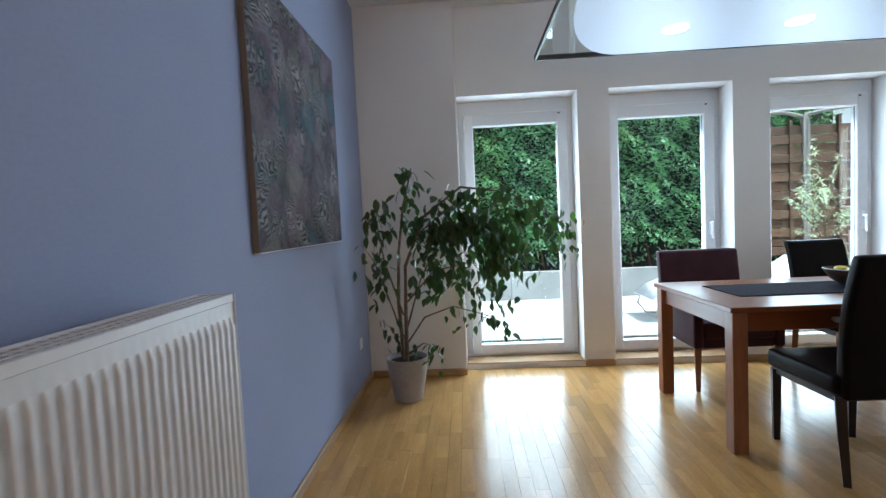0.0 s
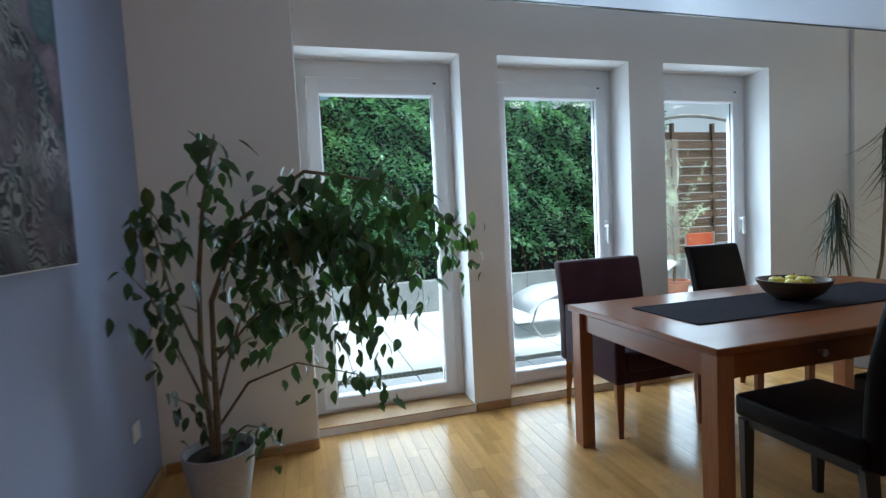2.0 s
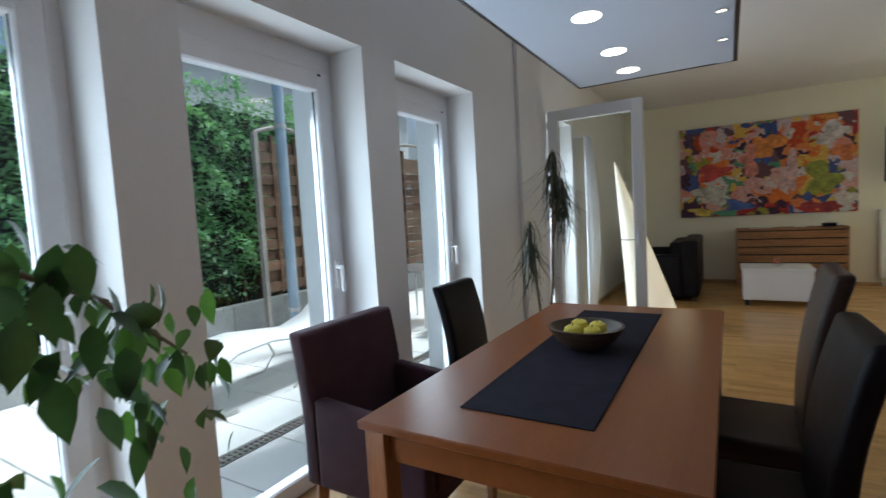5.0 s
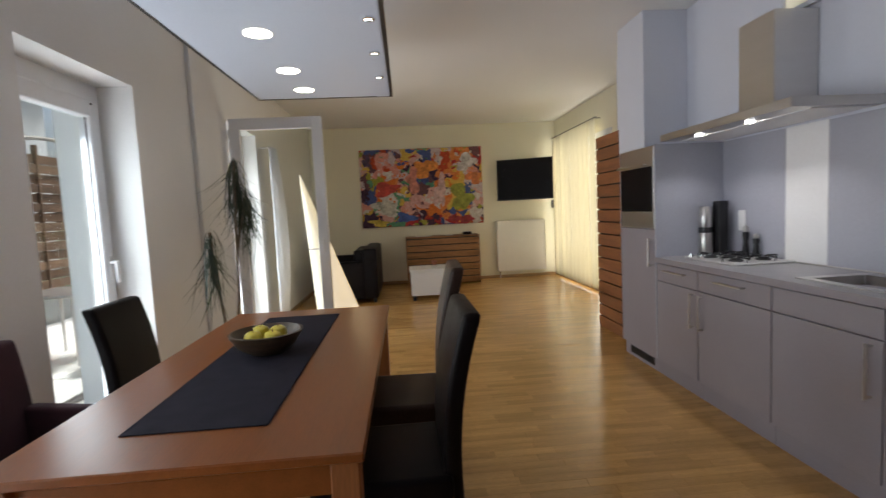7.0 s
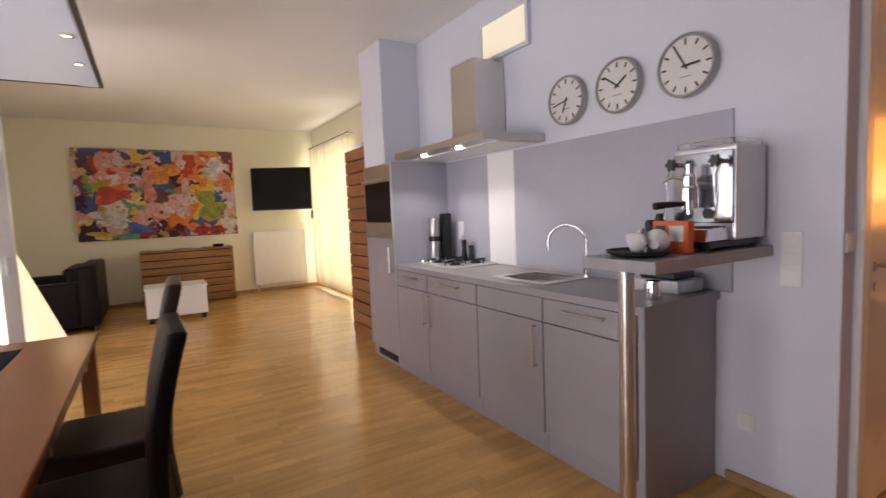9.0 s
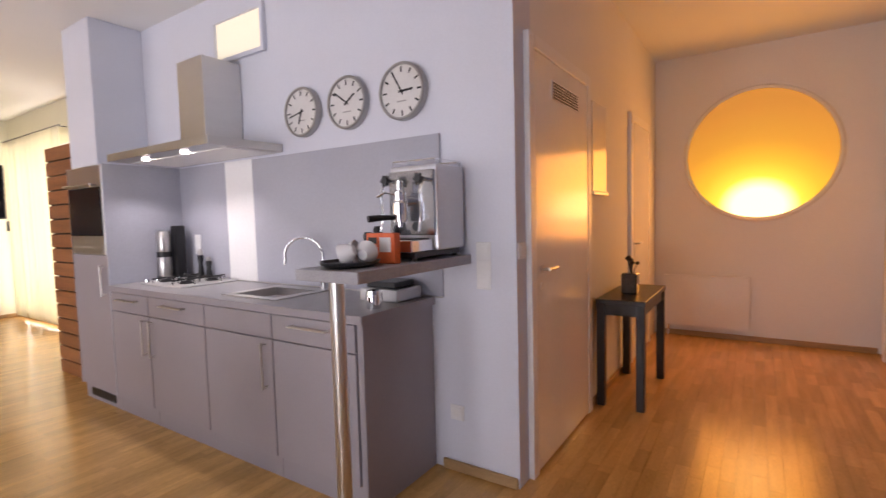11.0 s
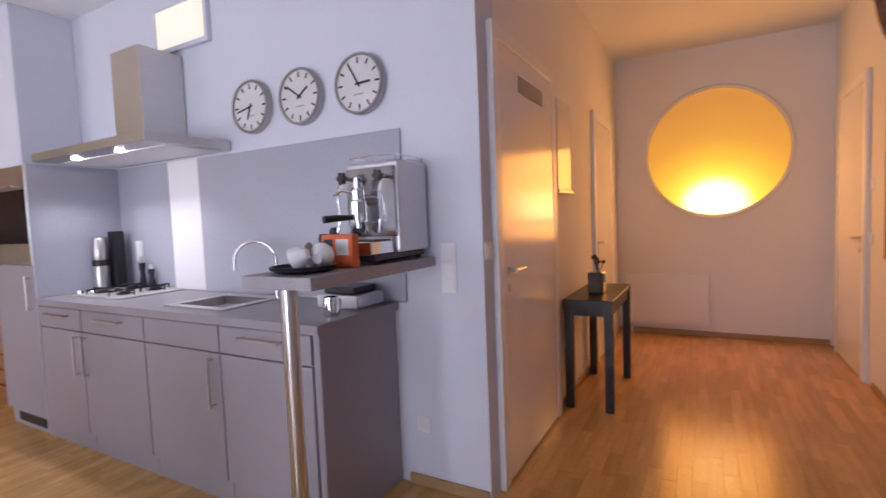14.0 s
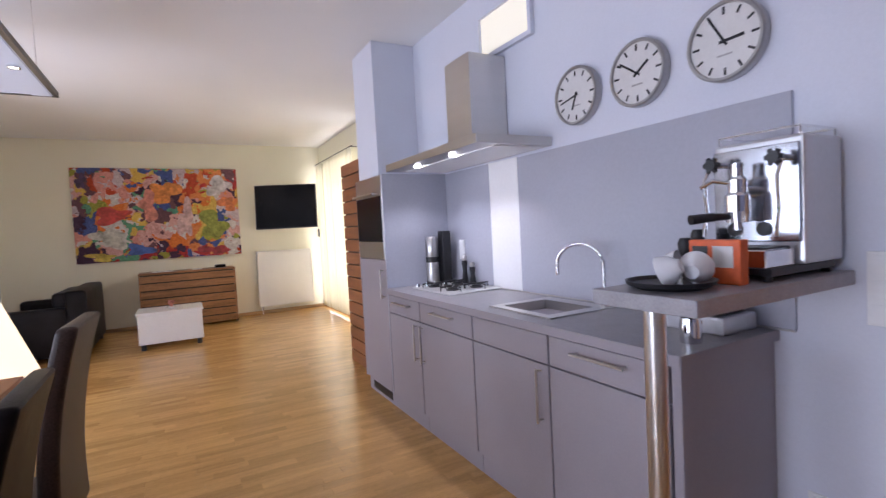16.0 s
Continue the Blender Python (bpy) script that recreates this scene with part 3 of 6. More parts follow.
# on the worktop
g = thing("coffee_grinder", (2.16, -0.17, 0.92), "grey and black appliance below bar shelf", "appliance")
part("body", box(2.09, 2.34, -0.29, -0.08, 0.92, 0.985, 0.01, seg=2), CASE, g)
part("lid", box(2.12, 2.31, -0.27, -0.10, 0.985, 1.02, 0.012, seg=2), BLACK, g)
j = thing("milk_jug", (2.12, 0.05, 0.92), "small polished steel milk jug on worktop", "jug")
part("body", lathe([(0.034, 0), (0.036, 0.01), (0.036, 0.06), (0.032, 0.085), (0.030, 0.085), (0.033, 0.06), (0.03, 0.012), (0.003, 0.01)], (2.12, 0.06, 0.92), 26), CHROME, j, smooth=True)
part("spout_grip", tube([(2.12, 0.022, 0.99), (2.12, 0.0, 0.985), (2.12, 0.0, 0.95), (2.12, 0.024, 0.935)], 0.004), CHROME, j)
g = thing("soda_maker", (4.26, -0.2, 0.934), "tall silver and black drinks maker beside hob", "appliance")
part("bottle", lathe([(0.045, 0), (0.048, 0.01), (0.048, 0.17), (0.046, 0.175)], (4.365, -0.12, 0.92), 26), STEEL, g, smooth=True)
part("sleeve", lathe([(0.049, 0.175), (0.049, 0.215), (0.047, 0.216), (0.01, 0.216)], (4.365, -0.12, 0.92), 26), BLACK, g, smooth=True)
part("canister", lathe([(0.046, 0.216), (0.047, 0.22), (0.047, 0.36), (0.04, 0.37), (0.01, 0.372)], (4.365, -0.12, 0.92), 26), STEEL, g, smooth=True)
part("column", box(4.29, 4.37, -0.25, -0.175, 0.92, 1.33, 0.012, seg=2), BLACK, g)
for mx, my, hh in ((4.14, -0.27, 0.215), (4.05, -0.28, 0.16)):
    p = thing("pepper_mill", (mx, my, 0.934), "tall black pepper mill with pale top on hob edge", "mill", "pair of mills")
    part("body", lathe([(0.024, 0), (0.026, 0.01), (0.016, hh * 0.45), (0.022, hh * 0.7), (0.02, hh * 0.78), (0.004, hh * 0.79)], (mx, my, 0.934), 20), BLACK, p, smooth=True)
    part("cap", lathe([(0.014, hh * 0.79), (0.02, hh * 0.86), (0.016, hh * 0.97), (0.004, hh)], (mx, my, 0.934), 20), STEEL, p, smooth=True)


def wall_plate(name, x, y, z, w, h, rows, label):
    s = thing(name, (x, y, z), label, "switch")
    part("plate", box(x - w / 2, x + w / 2, y, y + 0.008, z - h / 2, z + h / 2, 0.002), WHITE, s)
    for k in range(rows):
        zc = z - h / 2 + h * (k + 0.5) / rows
        part("rocker", box(x - w * 0.36, x + w * 0.36, y + 0.008, y + 0.0125, zc - h / rows * 0.36, zc + h / rows * 0.36, 0.001), WHITE, s)
    return s


wall_plate("switch_panel", 1.735, -0.33, 1.095, 0.08, 0.235, 3, "white triple light switch on kitchen wall")
s = wall_plate("wall_socket", 1.91, -0.33, 0.316, 0.08, 0.08, 1, "white wall socket above baseboard")
part("socket_hole", cyl((1.91, -0.318, 0.316), (1.91, -0.3165, 0.316), 0.02), RADIATOR, s)
s = wall_plate("wall_socket", 4.235, -0.317, 1.18, 0.075, 0.15, 2, "white double socket on splashback behind hob")

# slatted screen beside the tall unit
s = thing("slat_screen", (5.8, 0.05, 0), "reddish brown horizontal slatted wood screen", "screen")
for k in range(16):
    z0 = 0.004 + k * 0.1285
    part("slat", box(5.46, 6.03, 0.02, 0.042, z0, z0 + 0.115, 0.002), SLAT_WOOD, s)
for px in (5.48, 5.99):
    part("post", box(px - 0.015, px + 0.03, -0.03, 0.005, 0, 2.0), SLAT_WOOD, s)
# Added dark sheet stops light through the slats and darkens the gaps.
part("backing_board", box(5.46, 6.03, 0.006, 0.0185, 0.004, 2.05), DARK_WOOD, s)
part("side_board", box(5.43, 5.455, -0.30, 0.042, 0.0, 2.06, 0.002), SLAT_WOOD, s)

# ---- dining area ----
t = thing("dining_table", (3.1, 2.76, 0), "reddish beech dining table with square legs", "table")
part("tabletop", box(2.105, 4.085, 2.275, 3.25, 0.722, 0.75, 0.004), TABLE_WOOD, t)
part("apron", box(2.165, 4.025, 2.315, 2.335, 0.622, 0.721), TABLE_WOOD, t)
part("apron", box(2.165, 4.025, 3.19, 3.21, 0.622, 0.721), TABLE_WOOD, t)
part("apron", box(2.145, 2.165, 2.36, 3.165, 0.622, 0.721), TABLE_WOOD, t)
part("apron", box(4.025, 4.045, 2.36, 3.165, 0.622, 0.721), TABLE_WOOD, t)
for lx in (2.12, 3.995):
    for ly in (2.29, 3.16):
        part("leg", box(lx, lx + 0.075, ly, ly + 0.075, 0, 0.7215, 0.003), LEG_WOOD, t)
for kx in (2.62, 3.6):
    part("knob", cyl((kx, 2.315, 0.67), (kx, 2.29, 0.67), 0.011, 0.015), STEEL, t, "small steel knob")
c = thing("table_runner", (3.08, 2.795, 0.75), "dark slate woven table runner", "cloth")
part("cloth", box(2.316, 3.88, 2.572, 2.998, 0.7505, 0.7545, 0.001), RUNNER, c)
b = bmesh.new()
for yy in (2.579, 2.991):
    box(2.32, 3.875, yy - 0.003, yy + 0.003, 0.7546, 0.7556, 0, b)
part("hem", b, RUNNER, c)
BOWL = material("dark_turned_wood", (0.075, 0.045, 0.022), 0.5, vary=0.3, scale=5, bump=0.1, stretch=(1, 1, 8))
w = thing("fruit_bowl", (3.1, 2.79, 0.755), "dark turned wooden fruit bowl on runner", "bowl")
part("bowl", lathe([(0.055, 0.0), (0.075, 0.004), (0.125, 0.04), (0.155, 0.085), (0.162, 0.10), (0.150, 0.102), (0.135, 0.08), (0.10, 0.035), (0.02, 0.016)], (3.1, 2.79, 0.755), 40), BOWL, w, smooth=True)
LEMON = material("yellow_apple_skin", (0.72, 0.58, 0.07), 0.35, vary=0.15, scale=14, bump=0.03, second=(0.58, 0.50, 0.07))
for fx, fy, fz in ((3.04, 2.83, 0.835), (3.11, 2.74, 0.84), (3.15, 2.83, 0.835), (3.05, 2.75, 0.83)):
    a = thing("apple", (fx, fy, fz), "yellow apple lying in wooden bowl", "apple", "fruit in bowl")
    part("flesh", lathe([(0.008, -0.024), (0.02, -0.031), (0.034, -0.018), (0.039, 0.003), (0.033, 0.024), (0.018, 0.033), (0.006, 0.027)], (fx, fy, fz), 20), LEMON, a, smooth=True)
    part("stalk", cyl((fx, fy, fz + 0.025), (fx + 0.004, fy, fz + 0.043), 0.002, n=6), BARK, a)


def bent(x0, x1, y0, y1, z0, z1, lean, thick_bevel, rows=7, bulge=0.0):
    """A padded slab that leans back as it rises, with rounded edges."""
    b = box(x0, x1, y0, y1, z0, z1, thick_bevel, seg=3)
    bmesh.ops.subdivide_edges(b, edges=[e for e in b.edges if abs(e.verts[0].co.z - e.verts[1].co.z) > (z1 - z0) * 0.5], cuts=rows)
    for v in b.verts:
        k = (v.co.z - z0) / (z1 - z0)
        v.co.y += lean * k * k + bulge * math.sin(k * math.pi)
    return b


def side_chair(name, label, leather, legs_mat, height):
    c = thing(name, (0, 0, 0), label, "chair", "chairs round the table")
    part("seat", box(-0.225, 0.225, -0.225, 0.245, 0.395, 0.485, 0.022, seg=3), leather, c, smooth=True)
    part("backrest", bent(-0.205, 0.205, -0.262, -0.20, 0.38, height, -0.085, 0.022, bulge=0.012), leather, c, smooth=True)
    part("seat_frame", box(-0.205, 0.205, -0.205, 0.225, 0.36, 0.396), BLACK, c)
    for lx in (-0.195, 0.195):
        for ly, dy in ((0.215, 0.0), (-0.215, -0.04)):
            b = bmesh.new()
            tube([(lx, ly, 0.385), (lx, ly + dy * 0.4, 0.2), (lx, ly + dy, 0.0)], [0.028, 0.025, 0.020], 4, b)
            part("leg", b, legs_mat, c)
    return c


# Lighter, browner leather for the tallest chair.
BROWN_LEATHER = material("lighter_brown_leather", (0.035, 0.019, 0.013), 0.42, vary=0.25, scale=5, bump=0.3, fine=150, spec=0.2)
A = side_chair("dining_chair", "dark brown leather dining chair with tall leaning back", LEATHER, DARK_WOOD, 1.02)
A.matrix_basis = pose(2.63, 2.25, 0, 0, 0, 1)
B = side_chair("dining_chair", "lighter brown leather dining chair with extra tall back", BROWN_LEATHER, DARK_WOOD, 1.10)
B.matrix_basis = pose(3.24, 2.22, 0, 0, 0, -2)
C = side_chair("dining_chair", "dark leather dining chair with lower back by window", LEATHER, LEG_WOOD, 0.975)
C.matrix_basis = pose(3.45, 3.335, 0, 0, 0, 180)

c = thing("dining_armchair", (0, 0, 0), "aubergine fabric dining armchair with tapered beech legs", "armchair", "chairs round the table")
part("seat", box(-0.235, 0.235, -0.23, 0.29, 0.36, 0.475, 0.025, seg=3), MAROON, c, smooth=True)
part("backrest", bent(-0.30, 0.30, -0.31, -0.225, 0.30, 0.93, -0.05, 0.024, bulge=0.01), MAROON, c, smooth=True)
for sx in (-1, 1):
    b = box(min(sx * 0.235, sx * 0.30), max(sx * 0.235, sx * 0.30), -0.235, 0.29, 0.30, 0.665, 0.02, seg=3)
    for v in b.verts:
        if v.co.z > 0.5:
            v.co.z -= 0.05 * (v.co.y + 0.235) / 0.52
    part("armrest", b, MAROON, c, smooth=True)
part("seat_frame", box(-0.23, 0.23, -0.22, 0.27, 0.30, 0.362), MAROON, c)
for lx in (-0.265, 0.265):
    for ly, dy in ((0.26, 0), (-0.25, -0.03)):
        part("leg", tube([(lx, ly, 0.31), (lx, ly + dy, 0.0)], [0.030, 0.018], 4), LEG_WOOD, c, "tapered beech leg")
c.matrix_basis = pose(2.63, 3.445, 0, 0, 0, 180)

# suspended glass ceiling panel
PX0, PX1, PY0, PY1, PZ = 1.34, 4.96, 2.182, 3.257, 2.312
g = thing("ceiling_panel_light", (3.2, 2.77, PZ), "suspended frosted glass ceiling panel with lit spots", "ceiling light")
FROST = material("frosted_glass_panel", (0.50, 0.54, 0.62), 0.45, vary=0.02, scale=2, bump=0)
b = bmesh.new()
for a in ((PX0, PX1, PY0, PY0 + 0.022), (PX0, PX1, PY1 - 0.014, PY1), (PX0, PX0 + 0.014, PY0, PY1), (PX1 - 0.022, PX1, PY0, PY1)):
    box(a[0], a[1], a[2], a[3], PZ - 0.004, PZ + 0.03, 0, b)
part("frame", b, DARK_METAL, g, "dark metal edge profile")
# frosted field with a rounded end
b = bmesh.new()
ring = [(PX1 - 0.02, PY0 + 0.02), (PX1 - 0.02, PY1 - 0.012)]
ring += [(1.92 - 0.50 * math.sin(k * math.pi / 36), PY1 - 0.012 - 1.1 * (1 - math.cos(k * math.pi / 36))) for k in range(0, 19)]
ring = [q for q in ring if q[1] >= PY0 + 0.02] + [(1.42, PY0 + 0.02)]
lo = [b.verts.new((x, y, PZ)) for x, y in ring]
hi = [b.verts.new((x, y, PZ + 0.008)) for x, y in ring]
b.faces.new(lo), b.faces.new(hi[::-1])
for k in range(len(ring)):
    b.faces.new((lo[k], lo[(k + 1) % len(ring)], hi[(k + 1) % len(ring)], hi[k]))
# Faint even emission stands in for light through the pane; the rail shares it.
fb = FROST.node_tree.nodes["Principled BSDF"]
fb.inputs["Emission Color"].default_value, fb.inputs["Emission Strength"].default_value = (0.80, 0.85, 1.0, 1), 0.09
part("frosted_pane", b, FROST, g, "frosted glass with a faint added glow")
pane = part("clear_pane", box(PX0 + 0.014, 1.95, PY0 + 0.022, PY1 - 0.014, PZ + 0.010, PZ + 0.014), GLASS, g, "clear glass corner")
SPOT = glow("panel_spot_lamp", (1.0, 0.88, 0.66), 9)
for sx in (2.11, 2.82, 3.52, 4.18, 4.68):
    part("spot", cyl((sx, 2.84, PZ - 0.003), (sx, 2.84, PZ - 0.0005), 0.070, n=30), SPOT, g, "lit round spot")
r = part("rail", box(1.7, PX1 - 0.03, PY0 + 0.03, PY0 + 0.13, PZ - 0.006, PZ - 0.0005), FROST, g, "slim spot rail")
for sx in (1.8, 2.31, 2.82, 3.33, 3.84, 4.35):
    b = lathe([(0.030, 0), (0.030, -0.01), (0.022, -0.012), (0.020, -0.002), (0.004, -0.002)], (sx, PY0 + 0.08, PZ - 0.006), 20)
    part("rail_spot", b, CHROME, r, "small chrome spot", smooth=True)
    part("rail_lamp", cyl((sx, PY0 + 0.08, PZ - 0.012), (sx, PY0 + 0.08, PZ - 0.009), 0.018), SPOT, r)
for wx in (1.6, 4.7):
    for wy in (PY0 + 0.05, PY1 - 0.05):
        part("wire", cyl((wx, wy, PZ + 0.012), (wx, wy, CEILING), 0.0015, n=6), STEEL, g)

# radiator and picture on the blue wall
def panel_radiator(name, label, place, width, z0, z1, depth, pitch=0.029):
    """Built along local x with its front towards local +y, back at y = 0."""
    r = thing(name, (0, 0, 0), label, "radiator")
    h = z1 - z0
    b = bmesh.new()
    n = int(width / pitch)
    prof = []
    for k in range(n):
        u = -width / 2 + width * (k + 0.5) / n
        q = width / n
        prof += [(u - q * 0.30, 0.0), (u - q * 0.16, 0.008), (u + q * 0.16, 0.008), (u + q * 0.30, 0.0)]
    prof = [(-width / 2, 0.0)] + prof + [(width / 2, 0.0)]
    zs = (z0 + 0.02, z0 + 0.05, z1 - 0.085, z1 - 0.06)
    rows = []
    for j, z in enumerate(zs):
        f = 1 if j in (1, 2) else 0
        rows.append([b.verts.new((x, depth + dy * f, z)) for x, dy in prof])
    rows = [[b.verts.new((x, depth, z0)) for x, dy in prof]] + rows + [[b.verts.new((x, depth, z1 - 0.02)) for x, dy in prof]]
    for a, c in zip(rows, rows[1:]):
        for k in range(len(prof) - 1):
            b.faces.new((a[k], a[k + 1], c[k + 1], c[k]))
    part("front_plate", b, RADIATOR, r, smooth=True)
    part("back_plate", box(-width / 2, width / 2, 0.02, 0.04, z0, z1 - 0.03), RADIATOR, r)
    for sx in (-1, 1):
        part("side_cover", box(min(sx * width / 2, sx * (width / 2 + 0.006)), max(sx * width / 2, sx * (width / 2 + 0.006)), 0.02, depth + 0.006, z0 + 0.01, z1, 0.002), RADIATOR, r)
    b = bmesh.new()
    box(-width / 2, width / 2, depth - 0.012, depth + 0.004, z1 - 0.022, z1, 0.002, b), box(-width / 2, width / 2, 0.02, 0.034, z1 - 0.022, z1, 0.002, b)
    m = int(width / 0.024)
    for k in range(m):
        x = -width / 2 + width * (k + 0.5) / m
        box(x - 0.005, x + 0.005, 0.034, depth - 0.012, z1 - 0.008, z1 - 0.003, 0, b)
    box(-width / 2, width / 2, 0.034 + (depth - 0.046) / 3, 0.040 + (depth - 0.046) / 3, z1 - 0.008, z1 - 0.002, 0, b)
    box(-width / 2, width / 2, 0.034 + (depth - 0.046) * 2 / 3, 0.040 + (depth - 0.046) * 2 / 3, z1 - 0.008, z1 - 0.002, 0, b)
    part("top_grille", b, RADIATOR, r, "slotted top grille")
    # Dark block fills the space between the plates.
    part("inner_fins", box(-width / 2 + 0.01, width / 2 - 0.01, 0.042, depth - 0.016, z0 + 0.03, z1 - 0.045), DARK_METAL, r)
    for sx in (-0.35, 0.35):
        part("bracket", box(sx * width - 0.015, sx * width + 0.015, 0.0, 0.02, z0 + 0.1, z1 - 0.1), RADIATOR, r)
    part("valve", cyl((width / 2 - 0.04, 0.05, z0), (width / 2 - 0.04, 0.05, z0 - 0.06), 0.012), CHROME, r)
    part("pipe", cyl((width / 2 - 0.04, 0.05, z0 - 0.06), (width / 2 - 0.04, 0.05, 0.0), 0.008), WHITE, r)
    r.matrix_basis = place
    return r


panel_radiator("radiator", "white ribbed panel radiator on blue wall", pose(0.06, 0.775, 0, 0, 0, -90), 0.72, 0.15, 1.07, 0.125)


def art_material(name, palette, scale, warp, stripes=0.0, brush=0.55):
    m = bpy.data.materials.new(name)
    m.use_nodes = True
    n, link = m.node_tree.nodes, m.node_tree.links.new
    b = n["Principled BSDF"]
    b.inputs["Roughness"].default_value, b.inputs["Specular IOR Level"].default_value = 0.7, 0.1
    co, nz, mx, vo, ramp = n.new("ShaderNodeTexCoord"), n.new("ShaderNodeTexNoise"), n.new("ShaderNodeMix"), n.new("ShaderNodeTexVoronoi"), n.new("ShaderNodeValToRGB")
    nz.inputs["Scale"].default_value, nz.inputs["Detail"].default_value = scale * 0.9, 3
    mx.data_type, mx.blend_type = "RGBA", "LINEAR_LIGHT"
    mx.inputs[0].default_value = warp
    link(co.outputs["Object"], nz.inputs[0]), link(co.outputs["Object"], mx.inputs[6]), link(nz.outputs["Color"], mx.inputs[7])
    vo.inputs["Scale"].default_value = scale
    link(mx.outputs[2], vo.inputs[0])
    ramp.color_ramp.interpolation = "CONSTANT"
    while len(ramp.color_ramp.elements) < len(palette):
        ramp.color_ramp.elements.new(0.5)
    for k, (el, c) in enumerate(zip(ramp.color_ramp.elements, palette)):
        el.position, el.color = k / len(palette), (*c, 1)
    sep = n.new("ShaderNodeSeparateColor")
    link(vo.outputs["Color"], sep.inputs[0]), link(sep.outputs[0], ramp.inputs[0])
    streak = n.new("ShaderNodeTexNoise")
    streak.inputs["Scale"].default_value, streak.inputs["Detail"].default_value, streak.inputs["Distortion"].default_value = scale * 2.2, 5, 2.5
    link(mx.outputs[2], streak.inputs[0])
    m2 = n.new("ShaderNodeMix")
    m2.data_type, m2.blend_type = "RGBA", "OVERLAY"
    m2.inputs[0].default_value = brush
    link(ramp.outputs[0], m2.inputs[6]), link(streak.outputs[0], m2.inputs[7])
    out = m2.outputs[2]
    if stripes:
        wv, m3, gate, patch = n.new("ShaderNodeTexWave"), n.new("ShaderNodeMix"), n.new("ShaderNodeMapRange"), n.new("ShaderNodeTexNoise")
        wv.inputs["Scale"].default_value, wv.inputs["Distortion"].default_value, wv.inputs["Detail"].default_value, wv.inputs["Detail Scale"].default_value = stripes, 3.5, 2, 1.6
        turn, ang = n.new("ShaderNodeVectorRotate"), n.new("ShaderNodeMapRange")
        turn.rotation_type, wv.bands_direction = "X_AXIS", "Z"
        ang.inputs[3].default_value, ang.inputs[4].default_value = 0.0, 2.2
        link(sep.outputs[1], ang.inputs[0]), link(ang.outputs[0], turn.inputs["Angle"])
        link(mx.outputs[2], turn.inputs[0]), link(turn.outputs[0], wv.inputs[0])
        rim, shade = n.new("ShaderNodeMapRange"), n.new("ShaderNodeMix")
        rim.inputs[1].default_value, rim.inputs[2].default_value, rim.inputs[3].default_value, rim.inputs[4].default_value = 0.3, 0.9, 1.0, 0.45
        shade.data_type, shade.blend_type = "RGBA", "MULTIPLY"
        shade.inputs[0].default_value = 1.0
        link(vo.outputs["Distance"], rim.inputs[0]), link(rim.outputs[0], shade.inputs[7])
        patch.inputs["Scale"].default_value = 4.5
        link(co.outputs["Object"], patch.inputs[0])
        gate.inputs[1].default_value, gate.inputs[2].default_value, gate.inputs[4].default_value = 0.45, 0.60, 0.8
        link(patch.outputs[0], gate.inputs[0]), link(gate.outputs[0], m3.inputs[0])
        m3.data_type = "RGBA"
        st = n.new("ShaderNodeValToRGB")
        st.color_ramp.elements[0].position, st.color_ramp.elements[0].color = 0.42, (0.05, 0.05, 0.06, 1)
        st.color_ramp.elements[1].position, st.color_ramp.elements[1].color = 0.58, (0.34, 0.35, 0.34, 1)
        link(wv.outputs["Fac"], st.inputs[0]), link(out, m3.inputs[6]), link(st.outputs[0], m3.inputs[7])
        link(m3.outputs[2], shade.inputs[6])
        out = shade.outputs[2]
    link(out, b.inputs["Base Color"])
    bp = n.new("ShaderNodeBump")
    bp.inputs["Strength"].default_value, bp.inputs["Distance"].default_value = 0.25, 0.004
    link(streak.outputs[0], bp.inputs["Height"]), link(bp.outputs[0], b.inputs["Normal"])
    return m


STRIPED_ART = art_material("striped_canvas_print", [(0.16, 0.14, 0.17), (0.20, 0.16, 0.20), (0.13, 0.13, 0.15), (0.20, 0.19, 0.19), (0.10, 0.14, 0.165), (0.16, 0.14, 0.16)], 5.0, 0.2, 13)
c = thing("striped_picture", (0.02, 2.28, 1.19), "dark canvas with wavy black and white stripes", "picture")
part("canvas", box(0.004, 0.028, 1.69, 2.918, 1.15, 2.28, 0.003), STRIPED_ART, c)
part("canvas_edge", box(0.004, 0.0285, 1.687, 1.6895, 1.15, 2.28), material("raw_canvas", (0.20, 0.17, 0.14), 0.8, bump=0.1, fine=200), c, "bare canvas edge")
part("canvas_edge", box(0.004, 0.0285, 1.69, 2.918, 1.146, 1.1495), RADIATOR, c)
s = thing("wall_socket", (0.01, 3.38, 0.36), "white wall socket low on blue wall", "socket")
part("plate", box(0.0, 0.009, 3.34, 3.42, 0.32, 0.40, 0.002), WHITE, s)

# weeping fig
POT = material("grey_glazed_pot", (0.36, 0.36, 0.37), 0.35, vary=0.08, scale=4, bump=0.03)
SOIL = material("potting_soil", (0.03, 0.02, 0.013), 0.95, vary=0.4, scale=30, bump=0.8, fine=90)
STEM = material("fig_stem", (0.16, 0.12, 0.075), 0.8, vary=0.25, scale=20, bump=0.4)


